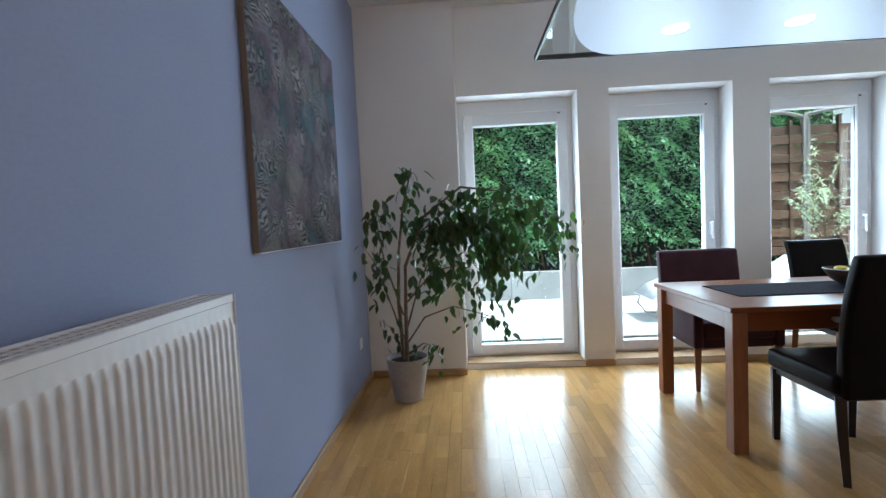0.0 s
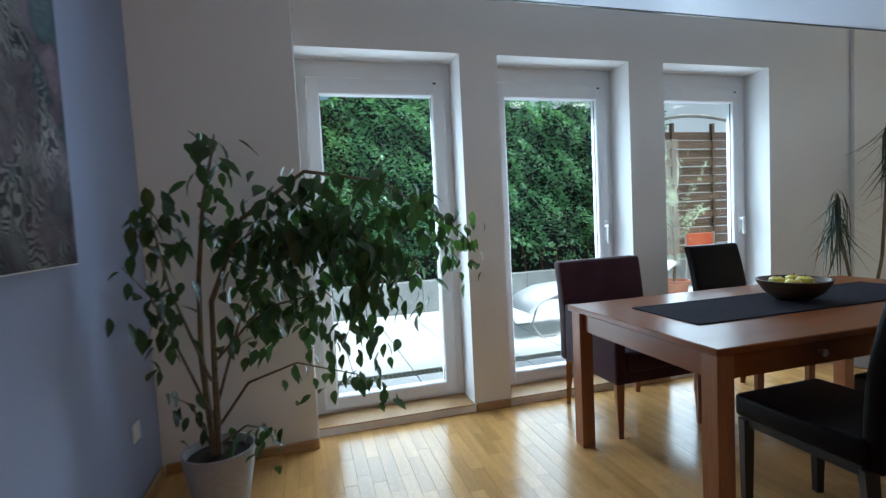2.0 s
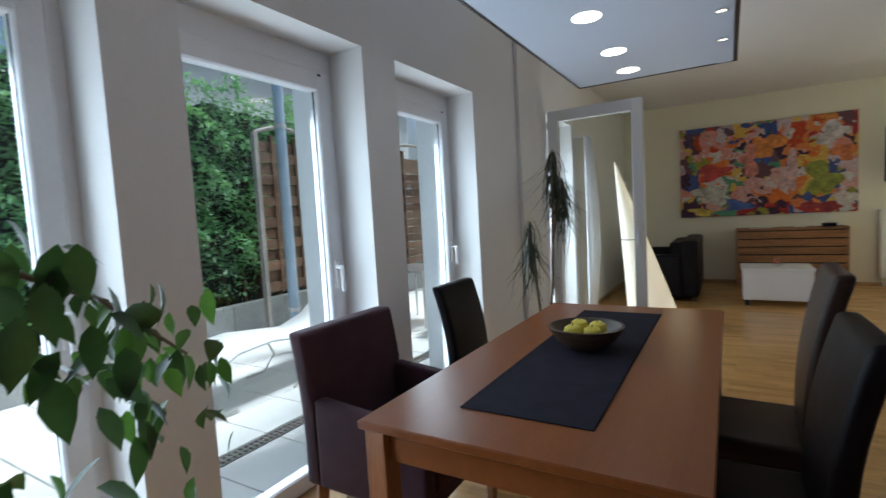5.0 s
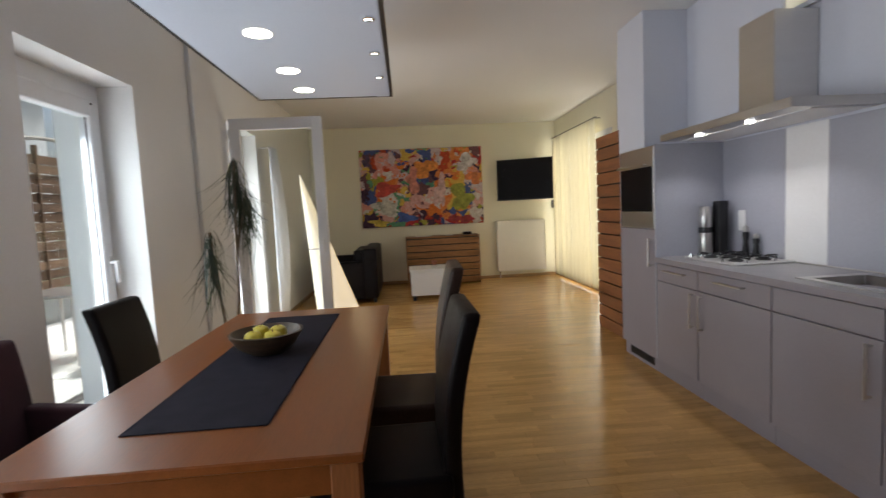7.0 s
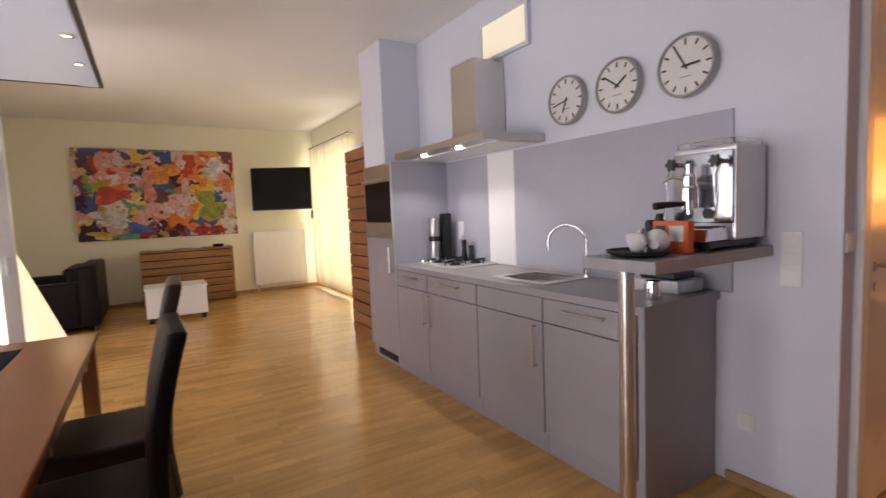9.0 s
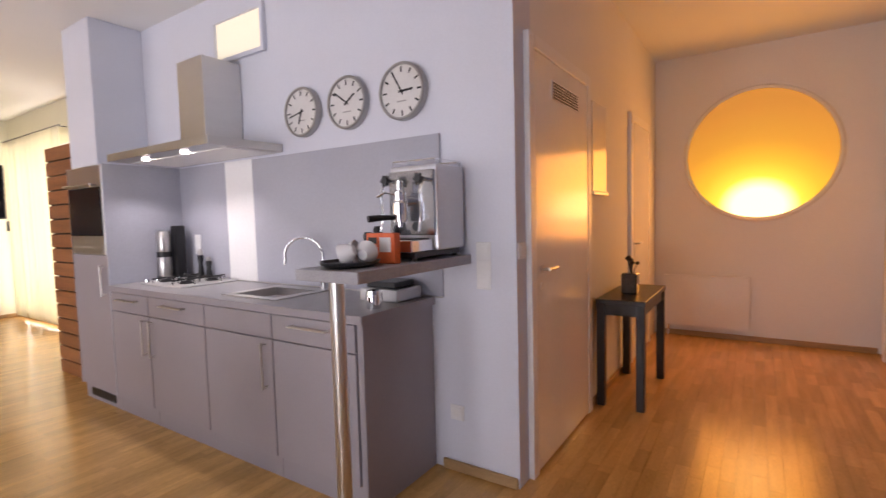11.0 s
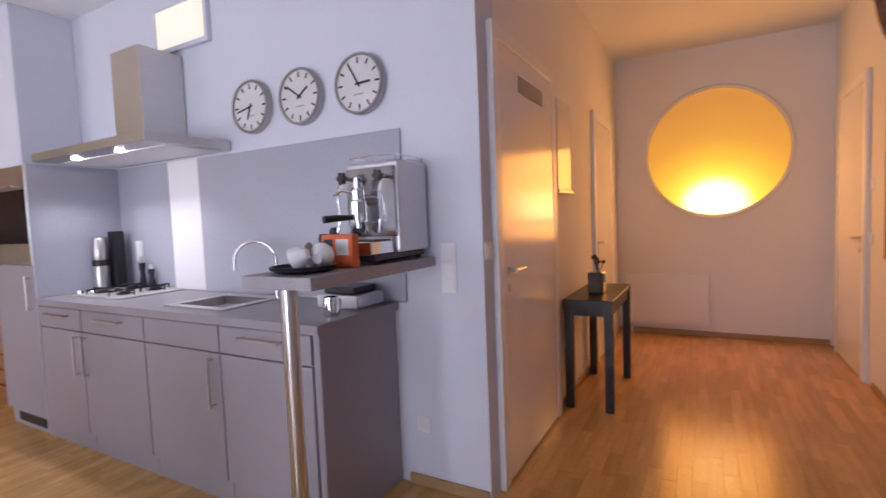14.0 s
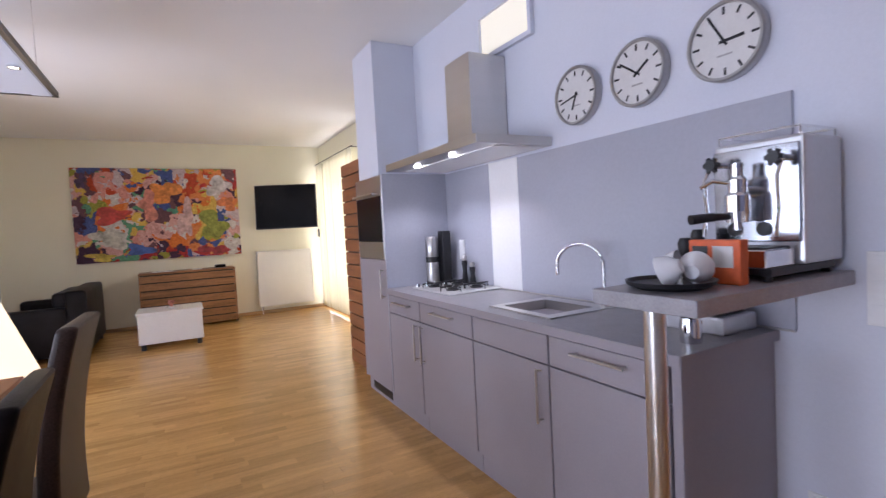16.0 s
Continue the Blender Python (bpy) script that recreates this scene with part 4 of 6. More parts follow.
def leaf_material(name, color, second):
    m = material(name, color, 0.42, vary=0.2, scale=20, bump=0.05, second=second, each=0.3)
    n, link = m.node_tree.nodes, m.node_tree.links.new
    b, tr, mx = n["Principled BSDF"], n.new("ShaderNodeBsdfTranslucent"), n.new("ShaderNodeMixShader")
    tr.inputs[0].default_value = (color[0] * 2.2, color[1] * 2.4, color[2] * 1.2, 1)
    mx.inputs[0].default_value = 0.2
    link(b.outputs[0], mx.inputs[1]), link(tr.outputs[0], mx.inputs[2]), link(mx.outputs[0], n["Material Output"].inputs[0])
    return m


FIG_LEAF = leaf_material("fig_leaf", (0.032, 0.064, 0.024), (0.016, 0.034, 0.014))
FIG_YOUNG = leaf_material("young_fig_leaf", (0.075, 0.155, 0.035), (0.04, 0.09, 0.025))
f = thing("weeping_fig", (0.37, 3.2, 0), "weeping fig in a grey round pot on parquet", "plant")
part("pot", lathe([(0.085, 0.0), (0.10, 0.004), (0.135, 0.20), (0.148, 0.295), (0.150, 0.305), (0.140, 0.305), (0.130, 0.27), (0.01, 0.262)], (0.37, 3.2, 0), 40), POT, f, smooth=True)
part("soil", cyl((0.37, 3.2, 0.262), (0.37, 3.2, 0.272), 0.128, n=30), SOIL, f)
rng = random.Random(4)
FIG_LIMBS = [
    [(0.37, 3.2, 0.26), (0.38, 3.18, 0.6), (0.40, 3.12, 0.95), (0.55, 3.02, 1.28), (0.80, 3.02, 1.46), (1.10, 3.08, 1.42), (1.38, 3.12, 1.27), (1.52, 3.13, 1.14)],
    [(0.35, 3.21, 0.26), (0.33, 3.2, 0.7), (0.36, 3.12, 1.05), (0.42, 3.0, 1.35), (0.48, 2.9, 1.52), (0.50, 2.86, 1.58)],
    [(0.38, 3.2, 0.5), (0.50, 3.1, 0.85), (0.66, 3.0, 1.15), (0.88, 2.92, 1.28), (1.12, 2.92, 1.10)],
    [(0.38, 3.2, 0.40), (0.52, 3.1, 0.60), (0.72, 3.02, 0.68), (0.95, 2.96, 0.62), (1.08, 2.95, 0.55)],
    [(0.35, 3.2, 0.45), (0.27, 3.12, 0.75), (0.20, 3.05, 1.0), (0.13, 3.0, 1.12)],
    [(0.36, 3.2, 0.6), (0.26, 3.1, 1.0), (0.24, 3.0, 1.28), (0.26, 2.95, 1.40)],
    [(0.35, 3.22, 0.26), (0.28, 3.2, 0.5), (0.20, 3.16, 0.58)],
    [(0.40, 3.16, 0.7), (0.60, 3.0, 0.92), (0.85, 2.9, 0.98), (1.0, 2.9, 0.80)],
    [(0.39, 3.18, 0.33), (0.50, 3.1, 0.42), (0.62, 3.05, 0.40)],
    [(0.48, 3.06, 1.15), (0.75, 3.02, 1.35), (1.0, 3.05, 1.22), (1.14, 3.06, 0.98)],
]
for k, limb in enumerate(FIG_LIMBS):
    r0 = 0.015 if k < 2 else 0.007
    part("stem", tube(limb, [r0 * (1 - 0.8 * i / (len(limb) - 1)) for i in range(len(limb))], 6), STEM, f)


def leaf_mesh(name, length, width, mat, fold=0.12, bend=0.25):
    b = bmesh.new()
    rows = [(0.0, 0.05), (0.2, 0.75), (0.45, 1.0), (0.7, 0.7), (0.9, 0.22), (1.0, 0.0)]
    prev = None
    for u, w in rows:
        x, z = u * length, -bend * length * u * u
        mid = b.verts.new((x, 0, z))
        if w > 0:
            l, r = b.verts.new((x, w * width / 2, z + fold * width * w)), b.verts.new((x, -w * width / 2, z + fold * width * w))
        else:
            l = r = mid
        if prev:
            pm, pl, pr = prev
            b.faces.new([pm, pl, l, mid] if l is not mid else [pm, pl, mid])
            b.faces.new([pm, mid, r, pr] if r is not mid else [pm, mid, pr])
        prev = (mid, l, r)
    me = bpy.data.meshes.new(name)
    b.to_mesh(me)
    b.free()
    me.materials.append(mat)
    me.polygons.foreach_set("use_smooth", [True] * len(me.polygons))
    return me


FIG_MESHES = [leaf_mesh("fig_leaf", 0.072, 0.036, FIG_LEAF), leaf_mesh("fig_leaf", 0.062, 0.032, FIG_LEAF, bend=0.4), leaf_mesh("fig_leaf", 0.082, 0.040, FIG_LEAF, bend=0.15)]
YOUNG_MESHES = [leaf_mesh("young_leaf", 0.058, 0.030, FIG_YOUNG), leaf_mesh("young_leaf", 0.05, 0.027, FIG_YOUNG, bend=0.35)]


def on_limb(limb, u):
    u *= len(limb) - 1
    i = min(int(u), len(limb) - 2)
    return Vector(limb[i]).lerp(Vector(limb[i + 1]), u - i)


WEIGHTS = [(0, 0.38, 1, 300, 0.13), (1, 0.5, 1, 40, 0.09), (2, 0.3, 1, 260, 0.14), (3, 0.45, 1, 34, 0.07), (4, 0.3, 1, 22, 0.09), (5, 0.3, 1, 60, 0.11), (6, 0.3, 1, 12, 0.07), (7, 0.3, 1, 95, 0.11), (8, 0.3, 1, 26, 0.08), (9, 0.2, 1, 230, 0.15)]
spare = bmesh.new()
made = 0
for k, u0, u1, count, spread in WEIGHTS:
    for j in range(count):
        u = u0 + (u1 - u0) * rng.random()
        p = on_limb(FIG_LIMBS[k], u)
        p += Vector((rng.gauss(0, spread * 0.5), rng.gauss(0, spread * 0.5), -abs(rng.gauss(0, spread)) + 0.03))
        if k == 0 and u > 0.8:
            p += Vector((0, 0, 0.02))
        heading, droop = rng.uniform(0, 360), rng.uniform(15, 85)
        young = k in (3, 8) or (k == 0 and u > 0.86) or (k == 7 and u > 0.8)
        me = rng.choice(YOUNG_MESHES if young else FIG_MESHES)
        m = pose(p.x, p.y, p.z, rng.uniform(-40, 40), droop, heading) @ Matrix.Scale(rng.uniform(0.85, 1.35), 4)
        if made < 300 and j % 2 == 0:
            leaf = new("leaf", me)
            leaf.parent = f
            leaf.matrix_parent_inverse = Matrix.Translation((-0.37, -3.2, 0))
            leaf.matrix_basis = m
            made += 1
        else:
            one = bmesh.new()
            one.from_mesh(me)
            bmesh.ops.transform(one, matrix=m, verts=one.verts)
            merge(spare, one)
ob = part("foliage", spare, FIG_LEAF, f)
ob.data.polygons.foreach_set("use_smooth", [True] * len(ob.data.polygons))

# dragon tree behind the table
d = thing("dragon_tree", (4.72, 3.52, 0), "two-stemmed dragon tree with thin drooping leaves", "plant")
part("pot", lathe([(0.10, 0), (0.12, 0.01), (0.15, 0.26), (0.14, 0.27), (0.13, 0.24), (0.01, 0.235)], (4.72, 3.52, 0), 30), POT, d, smooth=True)
part("soil", cyl((4.72, 3.52, 0.235), (4.72, 3.52, 0.245), 0.128, n=24), SOIL, d)
DRAC = leaf_material("dragon_leaf", (0.035, 0.05, 0.03), (0.02, 0.028, 0.02))
DMESH = [leaf_mesh("dragon_leaf", 0.25, 0.013, DRAC, 0.2, 1.9), leaf_mesh("dragon_leaf", 0.20, 0.012, DRAC, 0.2, 2.5), leaf_mesh("dragon_leaf", 0.29, 0.014, DRAC, 0.2, 1.5)]
HEADS = (([(4.74, 3.52, 0.23), (4.86, 3.50, 0.8), (4.90, 3.5, 1.3), (4.98, 3.50, 1.84)], 84), ([(4.70, 3.52, 0.23), (4.60, 3.53, 0.6), (4.48, 3.53, 1.0), (4.45, 3.53, 1.28)], 56), ([(4.88, 3.5, 1.10), (5.02, 3.49, 1.36), (5.13, 3.47, 1.60)], 66))
for stem, count in HEADS:
    part("stem", tube(stem, 0.011, 7), STEM, d)
    top = Vector(stem[-1])
    for k in range(count):
        leaf = new("leaf", rng.choice(DMESH))
        leaf.parent = d
        leaf.matrix_parent_inverse = Matrix.Translation((-4.72, -3.52, 0))
        leaf.matrix_basis = pose(top.x, top.y, top.z - 0.24 + 0.28 * rng.random(), 0, rng.uniform(5, 88), rng.uniform(0, 360)) @ Matrix.Scale(rng.uniform(0.6, 1.15), 4)

# ---- living room ----
d = thing("garden_door_leaf", (5.925, 3.3, 0.05), "open white glazed garden door leaf", "door", kind="structure")
DX0, DX1, DY0, DY1, DZ0, DZ1 = 5.76, 5.82, 2.905, 3.79, 0.05, 2.335
b = box(DX0, DX1, DY0, DY0 + 0.10, DZ0, DZ1, 0.006)
box(DX0, DX1, DY1 - 0.10, DY1, DZ0, DZ1, 0.006, b)
box(DX0 + 0.001, DX1 - 0.001, DY0 + 0.095, DY1 - 0.095, DZ1 - 0.11, DZ1, 0.006, b), box(DX0 + 0.001, DX1 - 0.001, DY0 + 0.095, DY1 - 0.095, DZ0, DZ0 + 0.12, 0.006, b)
part("sash", b, FRAME, d)
pane = part("pane", box(DX0 + 0.025, DX1 - 0.025, DY0 + 0.095, DY1 - 0.095, DZ0 + 0.115, DZ1 - 0.105), DOOR_GLASS, d, "clear glass")
pane.visible_shadow = False
b = box(DX0 - 0.01, DX0, DY0 + 0.03, DY0 + 0.06, 1.0, 1.15, 0.004)
box(DX0 - 0.055, DX0 - 0.04, DY0 + 0.034, DY0 + 0.056, 0.99, 1.13, 0.005, b)
cyl((DX0 - 0.005, DY0 + 0.045, 1.115), (DX0 - 0.05, DY0 + 0.045, 1.115), 0.008, bm=b)
part("handle", b, WHITE, d, "white lever handle")
for hz in (0.2, 2.2):
    part("hinge", cyl((DX1, DY1 + 0.02, hz - 0.04), (DX1, DY1 + 0.02, hz + 0.04), 0.012), FRAME, d)
g = thing("window_5", (6.43, 4.1, 0.05), "white frame of the open garden door", "window", kind="structure")
b = bmesh.new()
for a in ((5.85, 5.92, 0.05, 2.33), (6.68, 6.75, 0.05, 2.33), (5.92, 6.68, 2.26, 2.33), (5.92, 6.68, 0.05, 0.09)):
    box(a[0], a[1], 3.99, 4.1, a[2], a[3], 0, b)
part("window_frame", b, FRAME, g)

# sheer drape beside the garden door
SHEER = material("sheer_white_cloth", (0.74, 0.76, 0.82), 0.9, vary=0.05, scale=8, bump=0.2, fine=200)
c = thing("door_drape", (6.87, 3.66, 0.06), "narrow white drape hanging beside the garden door", "curtain")
b = bmesh.new()
cols = []
for k in range(33):
    u = k / 32
    cols.append([b.verts.new((6.79 + 0.20 * u, 3.68 + 0.028 * math.sin(u * 22) * (1.1 - 0.35 * z / 2.2) - 0.10 * math.sin(math.pi * z / 2.3) * u, z)) for z in (0.06, 0.5, 0.95, 1.4, 1.8, 2.2)])
for a, e in zip(cols, cols[1:]):
    for j in range(5):
        b.faces.new((a[j], e[j], e[j + 1], a[j + 1]))
ob = part("cloth", b, SHEER, c, smooth=True)
ob.modifiers.new("thickness", "SOLIDIFY").thickness = 0.003
part("rail", cyl((6.76, 3.68, 2.205), (7.05, 3.68, 2.205), 0.008, n=10), STEEL, c)
part("bracket", cyl((6.9, 3.68, 2.205), (6.9, FACE, 2.205), 0.006, n=8), STEEL, c)

# glowing cone lamp
m = bpy.data.materials.new("lit_paper_cone")
m.use_nodes = True
pb = m.node_tree.nodes["Principled BSDF"]
pb.inputs["Base Color"].default_value, pb.inputs["Roughness"].default_value = (0.85, 0.80, 0.68, 1), 0.8
pb.inputs["Emission Color"].default_value, pb.inputs["Emission Strength"].default_value = (1.0, 0.80, 0.50, 1), 0.55
c = thing("cone_floor_lamp", (6.6, 3.15, 0), "tall lit paper cone floor lamp", "floor lamp")
prof = [(0.27 * (1 - k / 12) + 0.006, 1.82 * k / 12) for k in range(13)]
b = lathe(prof, (6.6, 2.93, 0.02), 36)
for v in b.verts:
    v.co.y += 0.39 * ((v.co.z - 0.02) / 1.82)
part("shade", b, m, c, "glowing cream paper shade", smooth=True)
part("base", cyl((6.6, 2.93, 0), (6.6, 2.93, 0.02), 0.275, n=36), DARK_METAL, c)
part("seam_ring", lathe([(0.132, 0), (0.135, 0.006), (0.132, 0.012), (0.120, 0.006)], (6.6, 3.14, 0.98), 36), DARK_METAL, c)

# sofa seen from behind
s = thing("black_sofa", (8.95, 3.1, 0), "black leather two-seat sofa turned to the garden", "sofa")
part("backrest", box(8.22, 9.7, 2.60, 2.82, 0.06, 0.83, 0.05, seg=3), BLACK_LEATHER, s, smooth=True)
for ax in (8.20, 9.50):
    part("armrest", box(ax, ax + 0.2, 2.80, 3.52, 0.06, 0.64, 0.05, seg=3), BLACK_LEATHER, s, smooth=True)
for k in range(2):
    part("seat_cushion", box(8.41 + k * 0.545, 8.945 + k * 0.545, 2.82, 3.50, 0.26, 0.45, 0.04, seg=3), BLACK_LEATHER, s, smooth=True)
    part("back_cushion", box(8.41 + k * 0.545, 8.945 + k * 0.545, 2.80, 2.97, 0.44, 0.80, 0.05, seg=3), BLACK_LEATHER, s, smooth=True)
part("base", box(8.3, 9.6, 2.65, 3.45, 0.05, 0.27), BLACK_LEATHER, s)
for fx in (8.28, 9.62):
    for fy in (2.66, 3.45):
        part("foot", cyl((fx, fy, 0), (fx, fy, 0.07), 0.025), DARK_METAL, s)

# white chest table
c = thing("chest_table", (8.35, 1.74, 0), "low white lacquered chest table", "coffee table")
part("body", box(8.15, 8.72, 1.37, 2.10, 0.075, 0.445, 0.004), WHITE, c)
part("top", box(8.135, 8.735, 1.355, 2.115, 0.447, 0.475, 0.004), WHITE, c)
part("front_panel", box(8.142, 8.1495, 1.395, 2.075, 0.10, 0.42, 0.002), WHITE, c)
for fx in (8.2, 8.66):
    for fy in (1.42, 2.05):
        part("castor", cyl((fx, fy, 0), (fx, fy, 0.076), 0.03), BLACK, c)
a = thing("table_ornament", (8.4, 1.72, 0.475), "small pink and white ornament on chest table", "ornament")
ROSE = material("rose_glaze", (0.55, 0.20, 0.14), 0.4, vary=0.3, scale=30, bump=0.1)
part("dish", lathe([(0.03, 0), (0.045, 0.01), (0.05, 0.03), (0.04, 0.03), (0.01, 0.01)], (8.4, 1.72, 0.475), 20), CHINA, a, smooth=True)
b = bmesh.new()
for k in range(7):
    q = 2 * math.pi * k / 7
    cyl((8.4, 1.72, 0.49), (8.4 + 0.03 * math.cos(q), 1.72 + 0.03 * math.sin(q), 0.56 + 0.02 * (k % 2)), 0.006, 0.018, 8, b)
part("petals", b, ROSE, a)

# slatted dresser
c = thing("slatted_dresser", (9.8, 1.46, 0), "walnut dresser with horizontal slatted front", "dresser")
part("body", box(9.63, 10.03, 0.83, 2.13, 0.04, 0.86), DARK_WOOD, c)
part("top", box(9.60, 10.04, 0.80, 2.15, 0.862, 0.89, 0.002), DRESSER_WOOD, c)
for k in range(7):
    z0 = 0.03 + k * 0.119
    part("slat", box(9.603, 9.63, 0.805, 2.145, z0, z0 + 0.10, 0.002), DRESSER_WOOD, c)
for sy in (0.80, 2.13):
    part("side_panel", box(9.63, 10.04, sy, sy + 0.02, 0.0, 0.861), DRESSER_WOOD, c)
x = thing("set_top_box", (9.75, 1.0, 0.89), "small black box on dresser", "box")
part("case", box(9.70, 9.82, 0.93, 1.09, 0.8905, 0.94, 0.006, seg=2), BLACK, x)
part("front", box(9.697, 9.70, 0.945, 1.075, 0.90, 0.93), SCREEN, x)
for ry in (1.35, 1.75, 1.9):
    q = thing("remote_control", (9.72, ry, 0.89), "slim pale remote control on dresser", "remote", "things on dresser")
    part("case", box(9.70, 9.74, ry - 0.07, ry + 0.07, 0.8905, 0.905, 0.004), RADIATOR, q)
    part("keys", box(9.708, 9.732, ry - 0.05, ry + 0.02, 0.9052, 0.907), DARK_METAL, q)

# abstract painting
PALETTE = [(0.62, 0.10, 0.05), (0.85, 0.30, 0.10), (0.80, 0.36, 0.30), (0.09, 0.05, 0.09), (0.75, 0.70, 0.66), (0.50, 0.06, 0.06), (0.78, 0.45, 0.40), (0.10, 0.14, 0.36), (0.70, 0.58, 0.62), (0.85, 0.24, 0.06), (0.42, 0.42, 0.08), (0.20, 0.10, 0.12), (0.16, 0.40, 0.24), (0.82, 0.55, 0.12)]
PAINTING = art_material("abstract_oil_paint", [tuple(v * 0.75 for v in q) for q in PALETTE], 4.4, 0.5, brush=0.85)
p = thing("abstract_painting", (10.02, 1.8, 1.07), "large colourful abstract canvas in orange and red", "painting")
part("canvas", box(10.005, 10.046, 0.645, 2.933, 1.087, 2.527, 0.003), PAINTING, p)


def blot(name, cy, cz, ry, rz, color, layer, seed):
    """A flat dab of thick paint on the canvas."""
    r2 = random.Random(seed)
    b = bmesh.new()
    n = 40
    ph = [r2.uniform(0, 6.28) for _ in range(3)]
    ring = []
    for k in range(n):
        q = 2 * math.pi * k / n
        w = 0.85 + 0.20 * math.sin(2 * q + ph[0]) + 0.20 * math.sin(3 * q + ph[1]) + 0.14 * math.sin(5 * q + ph[2])
        ring.append((cy + ry * w * math.cos(q), cz + rz * w * math.sin(q)))
    x1 = 10.0048 - layer * 0.0012
    lo = [b.verts.new((x1 + 0.001, y, z)) for y, z in ring]
    hi = [b.verts.new((x1, y, z)) for y, z in ring]
    b.faces.new(hi), b.faces.new(lo[::-1])
    for k in range(n):
        b.faces.new((lo[k], lo[(k + 1) % n], hi[(k + 1) % n], hi[k]))
    part(name, b, material("paint_" + name, color, 0.5, bump=0.5, scale=7, fine=24, second=tuple(v * 0.35 for v in color)), p)


for k, q in enumerate((("green_dab", 1.05, 1.60, 0.24, 0.24, (0.36, 0.40, 0.06)), ("blue_dab", 2.12, 1.25, 0.17, 0.12, (0.08, 0.16, 0.50)), ("cream_dab", 2.48, 1.45, 0.25, 0.16, (0.66, 0.64, 0.56)),
                       ("yellow_dab", 2.62, 1.17, 0.20, 0.07, (0.70, 0.52, 0.07)), ("red_dab", 2.45, 1.80, 0.30, 0.12, (0.66, 0.07, 0.05)), ("orange_dab", 1.72, 2.15, 0.20, 0.22, (0.90, 0.32, 0.06)),
                       ("coral_dab", 1.95, 1.95, 0.15, 0.25, (0.80, 0.30, 0.22)), ("white_dab", 0.93, 2.25, 0.22, 0.15, (0.72, 0.68, 0.70)), ("wine_dab", 1.05, 1.18, 0.25, 0.09, (0.42, 0.04, 0.05)),
                       ("pink_dab", 1.45, 1.70, 0.14, 0.30, (0.78, 0.52, 0.50)), ("plum_dab", 2.80, 2.32, 0.08, 0.12, (0.11, 0.06, 0.14)), ("teal_dab", 1.62, 1.85, 0.09, 0.05, (0.10, 0.36, 0.22)), ("rust_dab", 0.82, 1.95, 0.13, 0.15, (0.82, 0.25, 0.08)))):
    blot(*q, 1 + k % 3, 20 + k)

# television on a wall arm
t = thing("television", (9.75, -0.13, 1.44), "flat black television on a wall arm", "television")
b = box(-0.51, 0.51, -0.02, 0.02, -0.375, 0.375, 0.006)
M = pose(9.62, -0.075, 1.85, 4, 0, 68)
bmesh.ops.transform(b, matrix=M, verts=b.verts)
part("case", b, BLACK, t)
b = box(-0.495, 0.495, 0.0205, 0.0225, -0.355, 0.36)
bmesh.ops.transform(b, matrix=M, verts=b.verts)
part("display", b, SCREEN, t, "switched-off dark display")
part("wall_arm", tube([(9.72, -0.13, 1.8), (9.86, 0.0, 1.8), (10.0, -0.13, 1.8), (10.05, -0.13, 1.8)], 0.02), BLACK, t)
part("bracket", box(10.03, 10.049, -0.2, -0.06, 1.68, 1.92), BLACK, t)
panel_radiator("radiator", "white flat panel radiator below television", pose(10.05, -0.06, 0, 0, 0, 90), 0.92, 0.13, 1.10, 0.09, 0.92)
q = thing("wall_thermostat", (10.04, -0.72, 1.42), "small dark device beside curtain", "device")
part("case", box(9.99, 10.049, -0.76, -0.70, 1.30, 1.45, 0.004), BLACK, q)

# curtain
CURTAIN = leaf_material("cream_curtain_cloth", (0.62, 0.58, 0.45), (0.60, 0.56, 0.44))
CURTAIN.node_tree.nodes["Mix Shader"].inputs[0].default_value = 0.5
for nd in CURTAIN.node_tree.nodes:
    if nd.type == "BSDF_TRANSLUCENT":
        nd.inputs[0].default_value = (0.80, 0.77, 0.66, 1)
c = thing("curtain", (8.85, -0.69, 0.04), "long cream vertical curtain panels on a thin rail", "curtain")
for k in range(9):
    x0 = 7.86 + k * 0.222
    b = bmesh.new()
    cols = []
    for i in range(9):
        u = i / 8
        x, y = x0 + 0.225 * u, -0.69 + 0.007 * math.sin(u * math.pi * 2 + k) + (0.004 if k % 2 else -0.004)
        cols.append([b.verts.new((x, y, z)) for z in (0.05, 0.9, 1.8, 2.59)])
    for a, e in zip(cols, cols[1:]):
        for j in range(3):
            b.faces.new((a[j], e[j], e[j + 1], a[j + 1]))
    ob = part("panel", b, CURTAIN, c, smooth=True)
    so = ob.modifiers.new("thickness", "SOLIDIFY")
    so.thickness = 0.003
part("rail", cyl((7.8, -0.69, 2.60), (9.9, -0.69, 2.60), 0.008, n=10), DARK_METAL, c, "thin dark rail")
for rx in (7.9, 9.8):
    part("bracket", cyl((rx, -0.69, 2.60), (rx, -0.80, 2.60), 0.006, n=8), DARK_METAL, c)
w = thing("window_6", (8.5, -0.79, 0.6), "curtained living room window", "window", kind="structure")
b = bmesh.new()
for a in ((7.5, 7.57, 0.6, 2.4), (9.43, 9.5, 0.6, 2.4), (7.57, 9.43, 0.6, 0.67), (7.57, 9.43, 2.33, 2.4), (8.47, 8.53, 0.67, 2.33)):
    box(a[0], a[1], -0.799, -0.784, a[2], a[3], 0, b)
part("window_frame", b, FRAME, w)
for x0 in (7.575, 8.535):
    part("pane", box(x0, x0 + 0.89, -0.7985, -0.79, 0.675, 2.325), FRAME, w, "frosted pane")

